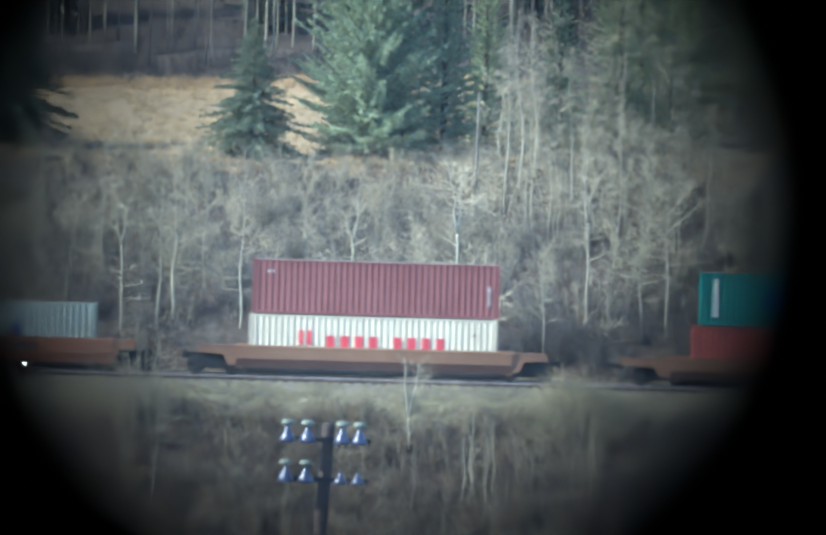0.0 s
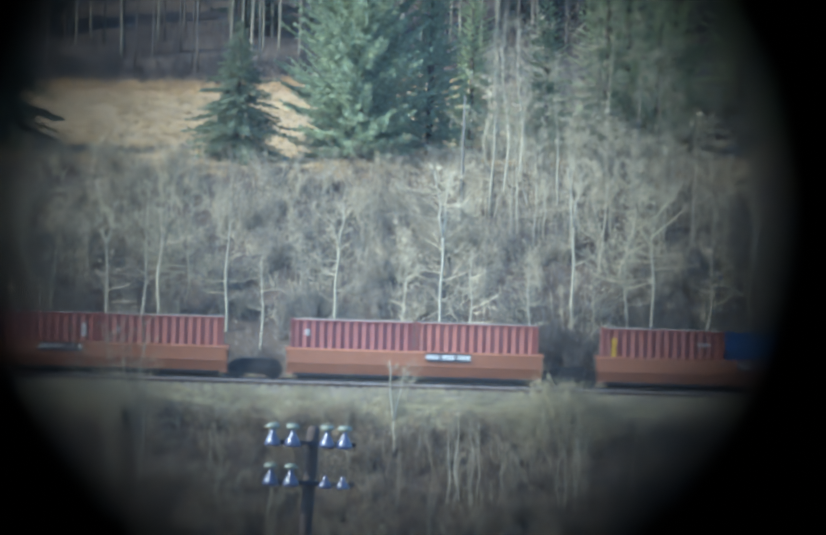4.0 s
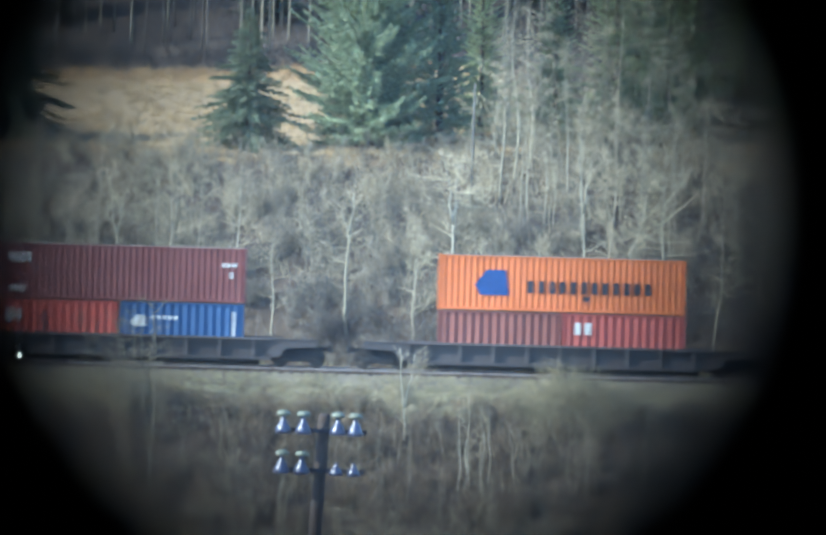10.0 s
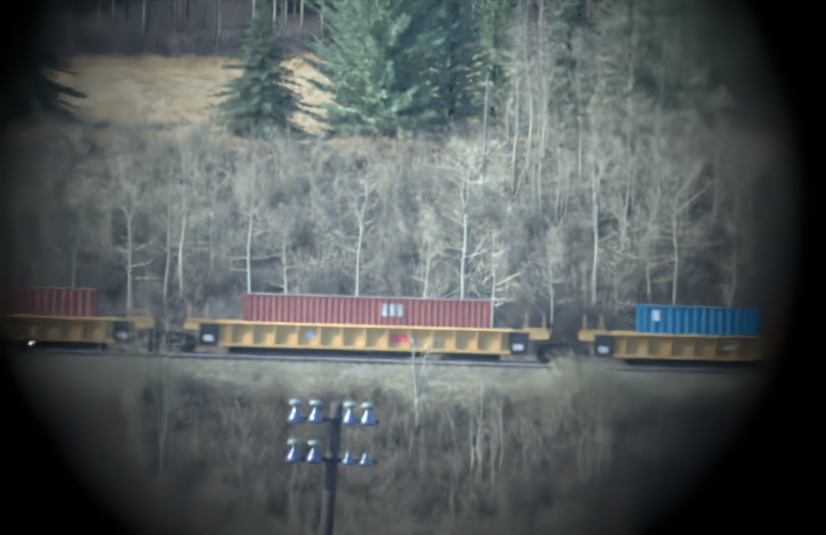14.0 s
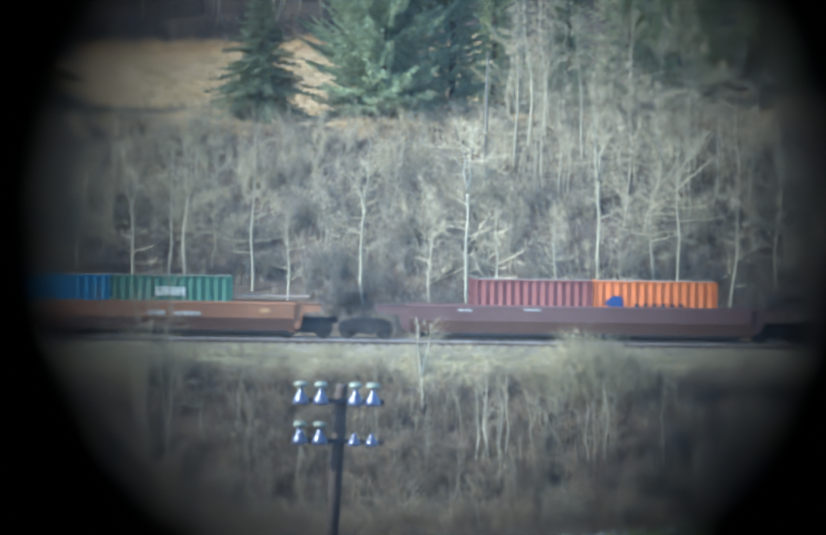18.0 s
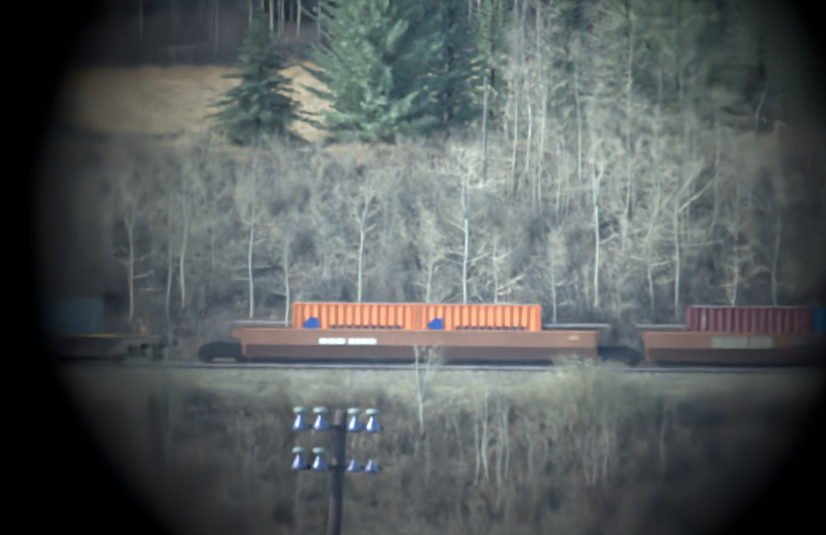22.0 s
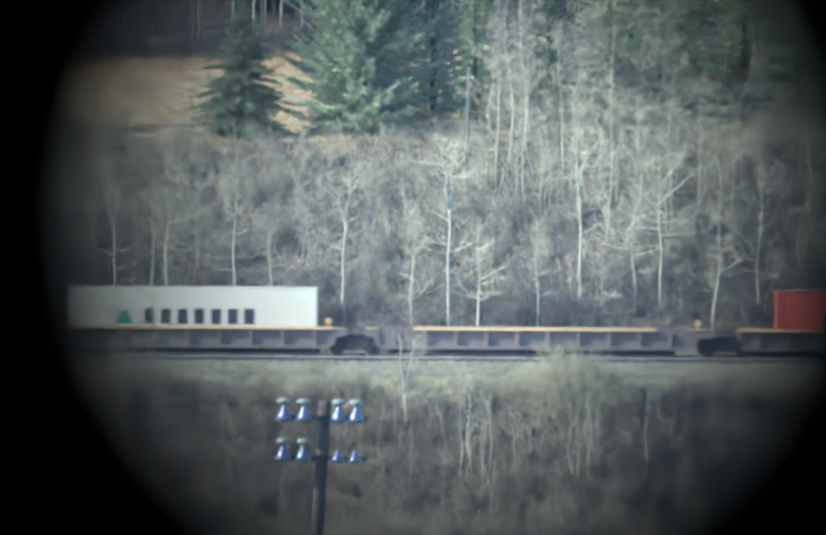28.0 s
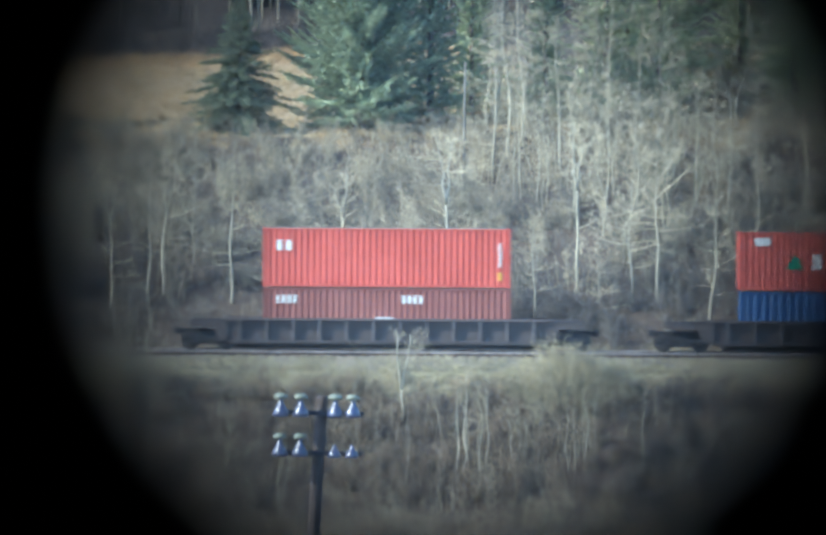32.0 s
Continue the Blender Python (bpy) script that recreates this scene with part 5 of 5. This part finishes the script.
def trees():
    alders = [bare_tree(8.0, 0.062, seed=20 + k, spread=1.0, lean=0.02 * (k - 2), start=0.15, count=32, wob=0.6, sag=0.25) for k in range(5)]
    slim = [bare_tree(9.5, 0.06, seed=40 + k, spread=0.7, lean=0.015 * (k - 1.5), start=0.18, count=32, bark=BIRCH, wob=0.5, sag=0.3) for k in range(4)]
    forked = bare_tree(9.8, 0.066, fork=0.62, spread=0.80, lean=-0.01, bark=BIRCH_WHITE, seed=64, count=62, sag=0.30, stout=0.34, limbs=[(0.72, 180, 1.7, 0.25), (0.66, 0, 1.5, 0.1), (0.9, 175, 1.2, 0.5), (0.5, 5, 0.9, 0.3)])
    random.seed(5)
    birch_label = "leafless white-barked birch with a forked trunk behind the railway"
    plant_tree(forked, 2.35, 342.2, 1.0, 0, "birch_tree", birch_label)
    alder_label, slim_label = "leafless grey alder with fine twigs on the bank", "slender leafless pale birch on the bank"
    # (x, y, kind, scale): foot of the bank, then up the bank
    for x, y, k, s in ((-12.1, 346.0, 6, 0.85), (-17.5, 345.0, 0, 1.0), (-20.5, 344.0, 3, 1.0), (11.6, 350.0, 4, 1.1), (-10.6, 350.0, 1, 0.9), (18.2, 345.5, 2, 1.1), (20.5, 348.0, 0, 1.15), (23.0, 345.0, 3, 1.1), (5.9, 356.5, 7, 0.63), (6.4, 357.5, 8, 0.7), (7.2, 356.0, 5, 0.59), (7.7, 357.0, 6, 0.67), (9.2, 355.0, 7, 0.7), (10.8, 356.0, 8, 0.74), (12.4, 357.0, 5, 0.7), (14.1, 355.0, 6, 0.74), (15.6, 358.0, 7, 0.74), (17.2, 356.0, 8, 0.78), (19.0, 359.0, 5, 0.74), (21.5, 357.0, 6, 0.81), (-16.0, 352.0, 1, 0.85), (-19.5, 353.0, 2, 0.9), (4.9, 360.0, 5, 1.05), (5.7, 363.0, 6, 1.05), (8.6, 361.0, 8, 0.89), (-5.0, 347.0, 4, 0.6), (0.2, 349.0, 2, 0.55), (-1.5, 352.0, 0, 0.5), (4.6, 347.0, 3, 0.6), (10.2, 343.0, 4, 0.75), (6.8, 367.0, 1, 1.0), (10.0, 368.0, 4, 1.15), (13.2, 368.5, 3, 1.1), (18.4, 371.0, 4, 1.2)):
        meshes = (alders + slim)[k]
        plant_tree(meshes, x, y, s, label=alder_label if k < 5 else slim_label, name="bare_tree" if k < 5 else "birch_tree")
    # trees that stand out along the foot of the bank: place, height, girth, lean, fork, boughs (height share, turn, length, rise)
    for k, (x, y, h, girth, lean, fork, boughs) in enumerate((
            (-2.95, 343.0, 7.6, 0.075, -0.01, 0.70, [(0.88, 180, 0.9, -0.2), (0.74, 175, 1.0, 0.25), (0.98, 10, 0.8, 0.5), (0.6, 0, 0.7, 0.2)]),
            (0.45, 342.0, 5.9, 0.055, -0.01, 0, [(0.5, 180, 0.8, 0.2), (0.72, 5, 0.7, 0.3)]),
            (3.75, 342.0, 5.6, 0.065, 0.02, 0, [(0.5, 0, 1.9, 0.5), (0.62, 175, 0.9, 0.4), (0.76, 10, 1.2, 0.35)]),
            (-6.75, 343.0, 5.2, 0.055, 0.01, 0, [(0.62, 0, 1.2, 0.12), (0.45, 180, 0.8, 0.2), (0.8, 175, 0.7, 0.4)]),
            (-8.6, 345.0, 8.0, 0.07, 0.02, 0, [(0.36, 180, 1.5, -0.15), (0.28, 180, 1.1, 0.0), (0.5, 0, 1.3, 0.3), (0.62, 175, 1.0, 0.2)]),
            (-12.9, 345.0, 7.7, 0.065, 0.01, 0, [(0.5, 0, 1.4, 0.25), (0.4, 180, 0.9, 0.3)]),
            (-12.1, 346.0, 7.4, 0.065, -0.015, 0, [(0.42, 0, 1.1, 0.1), (0.56, 5, 1.6, 0.2)]),
            (-14.7, 344.0, 7.1, 0.065, -0.01, 0.62, [(0.7, 180, 1.2, 0.3), (0.55, 0, 1.0, 0.2)]),
            (13.15, 345.0, 9.3, 0.085, 0.0, 0, [(0.50, 0, 1.5, 0.0), (0.43, 0, 2.7, 0.08), (0.60, 5, 2.9, 0.85), (0.70, 0, 2.2, 0.95), (0.50, 180, 1.6, 0.1), (0.38, 175, 1.9, -0.2), (0.78, 180, 1.4, 0.5)]),
            (11.85, 345.0, 6.4, 0.07, 0.005, 0, [(0.6, 180, 1.8, 0.25), (0.5, 180, 1.3, 0.0), (0.45, 0, 1.4, 0.1), (0.72, 0, 1.0, 0.4)]),
            (9.1, 346.0, 8.8, 0.07, -0.02, 0.6, [(0.8, 180, 1.2, 0.4), (0.65, 0, 1.1, 0.3)]),
            (15.6, 342.0, 6.8, 0.07, 0.09, 0, [(0.5, 0, 1.3, 0.5), (0.6, 180, 1.0, 0.3)]),
            (6.85, 342.5, 5.8, 0.055, -0.01, 0, [(0.5, 0, 1.0, 0.1), (0.62, 180, 0.9, 0.2)]))):
        meshes = bare_tree(h, girth, fork=fork, spread=0.75, lean=lean, bark=BIRCH, seed=210 + k, start=0.3, count=24, wob=0.25, sag=0.15, stout=0.32, limbs=boughs)
        plant_tree(meshes, x, y, 1.0, 0, "birch_tree", "leafless pale-barked birch with spreading boughs behind the railway")
    random.seed(12)
    for k in range(11):
        x, y = rnd(4.6, 18.5), rnd(359.0, 376.0)
        plant_tree((slim + alders)[(k * 2 + 3) % 9], x, y, rnd(0.75, 1.05), label=slim_label if (k * 2 + 3) % 9 < 4 else alder_label, name="birch_tree" if (k * 2 + 3) % 9 < 4 else "bare_tree")
    for x, y, k, s in ((10.6, 352.5, 0, 0.85), (12.3, 354.0, 3, 0.9), (13.8, 351.5, 1, 0.9), (15.2, 353.5, 4, 0.85), (11.3, 358.0, 2, 0.9), (14.6, 359.5, 0, 0.95), (16.6, 357.0, 1, 0.9), (9.6, 357.5, 4, 0.85)):
        plant_tree(alders[k], x, y, s, label="spreading leafless alder with pale twigs high on the bank")
    # slope below the railway
    sapling_label = "small leafless sapling on the slope below the railway"
    whips = [bare_tree(4.0, 0.026, seed=130 + k, spread=0.42, lean=0.02 * (k - 1.5), start=0.3, count=14, wob=0.3, bark=ALDER, twig=BRUSH_PALE) for k in range(4)]
    split = bare_tree(5.0, 0.058, fork=0.34, spread=1.3, lean=0.0, seed=143, count=30, bark=BIRCH, sag=-0.3, twig=BRUSH_PALE, limbs=[(0.8, 0, 1.0, 0.9), (0.6, 180, 0.9, 0.8)])
    plant_tree(split, 0.12, 321.9, 0.92, 0, "sapling", "forked pale sapling beside the near track", group="saplings below the railway")
    stems = [bare_tree(4.6, 0.042, seed=150 + k, spread=0.4, lean=0.02 * (k - 1.5), start=0.4, count=14, wob=0.3, bark=BIRCH, twig=BRUSH_PALE) for k in range(4)]
    for x, y, k, s in ((2.75, 318.3, 0, 0.85), (3.05, 318.1, 1, 0.95), (3.25, 318.6, 2, 1.0), (3.75, 318.2, 3, 0.92), (4.15, 318.8, 0, 0.8), (5.2, 318.3, 1, 0.7), (8.0, 317.9, 2, 0.75), (8.75, 318.0, 3, 0.85)):
        plant_tree(stems[k], x, y, s, 0, label="slender pale-barked sapling in the brush below the railway", name="sapling", group="saplings below the railway")
    for x, y, k, s in ((-12.6, 323.5, 1, 1.2), (-12.9, 321.0, 2, 1.1), (-12.2, 324.2, 3, 1.2), (-13.4, 323.8, 0, 1.1), (8.3, 318.0, 1, 0.95), (8.8, 318.5, 2, 0.9), (-2.0, 319.5, 2, 0.9), (6.0, 318.5, 3, 0.85), (11.5, 317.5, 0, 1.1), (-5.6, 316.5, 1, 0.8), (0.4, 317.0, 3, 0.8), (3.9, 318.2, 0, 0.7), (9.3, 319.4, 3, 0.9)):
        plant_tree(whips[k], x, y, s, label=sapling_label, name="sapling", group="saplings below the railway")
    random.seed(77)
    for k in range(90):
        x, y = rnd(-24, 24), rnd(308, 322)
        plant_tree(whips[k % 4], x, y, rnd(0.45, 0.85), label=sapling_label, name="sapling", group="saplings below the railway")
    young = [bare_tree(4.4, 0.036, seed=160 + k, spread=1.0, lean=0.03 * (k - 2.5), start=0.18, count=18, wob=0.8, sag=0.1, bark=ALDER, twig=BRUSH_PALE) for k in range(6)]
    for k in range(56):
        x, y = rnd(-26, 26), rnd(345.0, 364)
        plant_tree(young[k % 6], x, y, rnd(0.6, 1.15), label="young leafless alder among the brush on the bank", name="young_tree", group="young trees on the bank")
    for k in range(34):
        x, y = rnd(-20, 20), rnd(306.0, 320.0)
        plant_tree(young[k % 6], x, y, rnd(0.4, 0.7), label="young twiggy leafless tree in the brush below the railway", name="young_tree", group="saplings below the railway")
    scatter("wood_edge_brush", [shrub(520 + k, 2.3, 26, 1.2) for k in range(4)], spots(150, 5.2, 33, 368.0, 384.0, 0.6, 1.1, lambda x, y: abs(x - 18.2) > 0.8), BRUSH_OLIVE, "olive-brown brush among the firs and bare trees", "brush")
    scatter("wood_floor_brush", [shrub(530 + k, 2.2, 22, 1.3) for k in range(3)], spots(190, 4.4, 32, 383.0, 413.0, 0.7, 1.3), BRUSH_SHADOW, "grey-brown brush under the bare trees beside the field", "brush")
    tall = [bare_tree(9.4, 0.05, seed=190 + k, spread=0.5, lean=0.01 * (1 - 2 * k), start=0.35, count=26, wob=0.25, sag=0.1, bark=ALDER, twig=BRUSH_PALE) for k in range(2)]
    for x, y, k, s in ((-11.8, 317.3, 0, 1.0), (-13.4, 318.6, 1, 0.85), (-18.2, 317.0, 0, 0.8)):
        plant_tree(tall[k], x, y, s, 0, label="tall slender leafless tree on the slope before the railway", name="bare_tree")
    front = [bare_tree(5.2, 0.04, seed=180 + k, spread=1.1, lean=0.03 * (k - 1), start=0.12, count=20, wob=0.5, twig=BRUSH_PALE) for k in range(3)]
    for x, y, k, s in ((-12.9, 323.2, 0, 1.0), (-13.8, 322.6, 1, 0.95), (-12.2, 321.6, 2, 0.85), (-15.2, 323.0, 2, 1.0), (-10.2, 318.6, 1, 0.8), (-8.0, 317.2, 0, 0.75)):
        plant_tree(front[k], x, y, s, label="pale twiggy sapling on the slope before the railway", name="sapling", group="saplings below the railway")
    # conifers at the edge of the field
    small = conifer(7.8, 7.6, 71, 1.6, mat=NEEDLES_DEEP, droop=0.5, full=1.0, lift=-0.05)
    plant_tree(small, -8.85, 368.5, 1.0, 20, "fir_tree", "young blue-green fir with drooping boughs at the field's edge", group="conifers")
    plant_tree(small, -21.9, 369.5, 1.15, 140, "fir_tree", "dark fir with drooping boughs beside the straw field", group="conifers")
    big = conifer(19.0, 9.6, 72, 2.3, droop=0.22, bare=0.02, full=0.72, lift=0.42)
    plant_tree(big, -2.3, 369.0, 1.0, 0, "fir_tree", "tall broad blue-green fir at the field's edge", group="conifers")
    olive = conifer(14.0, 7.0, 75, 0.9, mat=NEEDLES_OLIVE, droop=0.25, full=0.75, lift=0.2)
    mid = conifer(15.0, 7.4, 73, 1.1, droop=0.25, full=0.8, lift=0.22)
    for x, y, s, label in ((1.6, 371.2, 0.8, "blue-green fir in the shade of the broad one"), (3.9, 374.5, 0.7, "olive-green fir behind the broad one"), (8.0, 374.0, 0.66, "olive-green fir above the leafless birches"), (11.4, 377.0, 0.9, "tall olive-green fir above the leafless birches"), (14.3, 375.0, 0.75, "olive-green fir above the leafless birches"), (19.6, 389.0, 1.0, "olive-green fir among bare trees"), (22.0, 377.0, 0.9, "olive-green fir among bare trees"), (12.8, 385.0, 1.0, "olive-green fir behind bare trees"), (15.4, 382.0, 0.95, "olive-green fir behind bare trees"), (23.2, 386.0, 1.0, "olive-green fir behind bare trees"), (24.5, 380.0, 1.0, "olive-green fir behind bare trees")):
        plant_tree(olive if x > 3 else mid, x, y, s, name="fir_tree", label=label, group="conifers")
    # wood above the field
    dark = conifer(17.0, 6.5, 74, 0.32, mat=NEEDLES_WOOD_SHADE, bare=0.03, full=0.7)
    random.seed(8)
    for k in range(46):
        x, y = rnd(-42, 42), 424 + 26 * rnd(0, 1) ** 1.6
        plant_tree(dark, x, y, rnd(0.8, 1.3), name="forest_conifer", label="conifer coloured dark for the shade in the wood above the field", group="wood above the field")
    poles = [bare_tree(17.0, 0.06, seed=80 + k, spread=0.35, start=0.3, count=8, wob=0.25, bark=(ALDER, WOOD_SHADE_BARK, WOOD_SHADE_BARK, ALDER)[k], twig=BRUSH_SHADOW) for k in range(4)]
    for k in range(140):
        x, y = rnd(-30, 30), 416.5 + 14 * rnd(0, 1) ** 1.5
        plant_tree(poles[k % 4], x, y, rnd(0.85, 1.2), name="forest_tree", label="tall bare trunk at the edge of the wood above the field", group="wood above the field")
    random.seed(9)
    under = [shrub(500 + k, 1.9, 12, 1.0, 5) for k in range(3)]
    scatter("wood_undergrowth", under, spots(520, -36, 36, 412.6, 417.0, 0.55, 1.0) + spots(200, -36, 36, 417.0, 430.0, 0.6, 1.1), BRUSH_WOOD_SHADE, "undergrowth coloured dark for the shade at the wood's edge", "brush")
    scatter("ochre_bush", [shrub(510, 3.6, 70, 1.1)], [(x, y, ground_z(x, y), s, 1.0) for x, y, s in ((17.7, 386.0, 1.0), (18.9, 387.0, 0.9), (20.0, 386.5, 0.8))], BRUSH_YELLOW, "ochre-leaved bush beside the firs", "bush")


trees()


# ---- poles and small things ----
def insulator_meshes():
    cap = Form().turned([(0.0, 0.30), (0.05, 0.298), (0.085, 0.28), (0.098, 0.25), (0.095, 0.235), (0.03, 0.225), (0.0, 0.225)], sides=18).mesh("cap", GLASS_CAP, True)
    bell = Form().turned([(0.0, 0.235), (0.03, 0.23), (0.032, 0.19), (0.05, 0.155), (0.085, 0.10), (0.118, 0.035), (0.10, 0.005), (0.0, 0.06)], sides=18).mesh("bell", BELL_BLUE, True)
    pin = Form().turned([(0.012, 0.0), (0.012, 0.08), (0.0, 0.08)], sides=8).tube([(0, 0, 0.05), (0, 0.12, 0.09)], [0.014, 0.014], 6).mesh("pin", STEEL_DARK)
    return cap, bell, pin


def line_pole():
    x, y, top = -1.18, 95.0, 6.5
    z0 = ground_z(x, y)
    pole = tagged(new("utility_pole"), "dark weathered wooden line pole with two crossarms of insulators", "utility pole")
    pole.matrix_basis = pose(x - 0.02, y, 0, 0, 1.0, 0)
    shaft = Form().tube([(-0.04 * (top - z0), 0, z0 - 0.5), (-0.04 * (top - z0 - 4), 0, z0 + 4), (0, 0, top - 0.03), (0, 0, top + 0.02)], [0.115, 0.10, 0.084, 0.065], 14)
    part("shaft", shaft.mesh("shaft", POLE_WOOD, True), pole)
    cap, bell, pin = insulator_meshes()
    for row, zc in ((0, top - 0.30), (1, top - 0.86)):
        arm = part("crossarm", Form().box(-0.62, 0.60, -0.17, -0.075, zc + 0.05, zc + 0.11).mesh("crossarm", ARM_WOOD), pole)
        for dx in (-0.57, -0.29, 0.195, 0.44):
            ins = part("insulator", bell, pole, "glossy insulator coloured blue for fringe and shade, grey-green cap", pose(dx, -0.27, zc + 0.02) @ Matrix.Diagonal((1, 1, 1.12, 1)))
            if row == 1 and dx > 0:   # these two have lost their caps
                ins.matrix_basis = pose(dx, -0.27, zc + 0.02) @ Matrix.Diagonal((0.85, 0.85, 0.8, 1))
                tagged(ins, "broken insulator coloured blue for fringe and shade, without its cap")
            else:
                part("cap", cap, ins)
            part("pin", pin, ins)


line_pole()


def far_pole():
    x, y = 3.32, 358.0
    pole = tagged(new("utility_pole"), "thin grey wooden pole at the edge of the field", "utility pole")
    pole.matrix_basis = pose(x, y, ground_z(x, y), 0, 0.6, 0)
    part("shaft", Form().tube([(0, 0, -0.5), (0, 0, 3), (0, 0, 7.2)], [0.085, 0.075, 0.06], 10).mesh("shaft", GREY_WOOD, True), pole)
far_pole()


def dwarf_signal():
    x, y = -18.6, 327.3
    z = ground_z(x, y)
    thing = tagged(new("dwarf_signal"), "low trackside signal with a lit white lamp", "railway signal")
    thing.matrix_basis = pose(x, y, z)
    part("base", Form().box(-0.2, 0.2, -0.2, 0.2, -0.2, 0.12).mesh("base", STONE), thing)
    part("post", Form().tube([(0, 0, 0.1), (0, 0, 0.85)], [0.05, 0.05], 10).mesh("post", STEEL_DARK), thing)
    head = part("head", Form().slab([(-0.17, 0.82), (0.17, 0.82), (0.17, 1.2), (0.1, 1.28), (-0.1, 1.28), (-0.17, 1.2)], -0.1, 0.1).mesh("head", STEEL_DARK), thing)
    part("lamp", Form().turned([(0.0, -0.115), (0.09, -0.112), (0.1, -0.1), (0.0, -0.1)], centre=(0, 0, 1.05), sides=16, axis="y").mesh("lamp", LAMP_LENS), head, "lit white signal lens")


dwarf_signal()


def berm():
    """Grassy bank with a crest of pale stones, low in the foreground."""
    verts, faces = [], []
    n = 60
    for i in range(n + 1):
        x = -5.0 + 25.0 * i / n
        crest = -2.24 + 0.1 * x + 0.06 * noise.noise((x * 0.8, 0, 7.0))
        g = ground_z(x, 200)
        for dy, z in ((-9.0, ground_z(x, 191) - 0.3), (-3.0, crest - 1.0), (-0.8, crest - 0.12), (0.0, crest), (0.9, crest - 0.2), (6.0, g - 0.6)):
            verts.append((x, 200 + dy, z))
    for i in range(n):
        for j in range(5):
            a0 = i * 6 + j
            faces.append((a0, a0 + 6, a0 + 7, a0 + 1))
    bank = tagged(new("grass_bank", mesh_of("grass_bank", verts, faces, VERGE_SOIL, True)), "grassy bank topped with pale stones near the river", "bank", kind="structure")
    random.seed(31)
    shapes = []
    for k in range(4):
        bm = bmesh.new()
        bmesh.ops.create_icosphere(bm, subdivisions=1, radius=0.16)
        for w in bm.verts:
            w.co *= rnd(0.75, 1.2)
            w.co.z *= 0.6
        me = bpy.data.meshes.new("stone")
        bm.to_mesh(me)
        bm.free()
        me.materials.append(STONE)
        shapes.append(me)
    for k in range(190):
        x = rnd(-4.5, 19.0)
        crest = -2.24 + 0.1 * x
        part("stone", shapes[k % 4], bank, at=pose(x, 200 + rnd(-0.9, 0.3), crest + rnd(-0.1, 0.06), rnd(0, 30), rnd(0, 30), rnd(0, 360)) @ Matrix.Scale(rnd(0.5, 1.2), 4))
    tufts = [grass_tuft(600 + k, 0.25, 16) for k in range(3)]
    scatter("bank_grass", tufts, [(x, 200 + dy, -2.24 + 0.1 * x + dy * 0.28, rnd(0.6, 1.2), 1.0) for x, dy in ((rnd(-2, 19), rnd(-3.0, -0.2)) for _ in range(900))], GREEN_GRASS, "green grass on the foreground bank", "grass")


VERGE_SOIL = material("mossy_turf", (0.22, 0.24, 0.10), (0.12, 0.13, 0.06), rough=0.95, grain=4.0, bump=0.5, depth=0.05)
GREEN_GRASS = material("green_grass_blades", (0.20, 0.27, 0.09), (0.12, 0.16, 0.06), rough=0.9, bump=0, island=0.35)
berm()


# ---- what moves ----
# seconds, metres that the train has gone
RUN = [(0, 0.0), (4, 53.219), (8, 106.625), (12, 160.218), (16, 213.997), (20, 267.964), (24, 322.117), (28, 376.457), (32, 430.983)]


def motions():
    for thing, x, z in MOVERS:
        walk(thing, [(t, pose(x + gone, TRACK_Y, z)) for t, gone in RUN])
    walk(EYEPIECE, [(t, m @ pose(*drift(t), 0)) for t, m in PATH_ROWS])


motions()
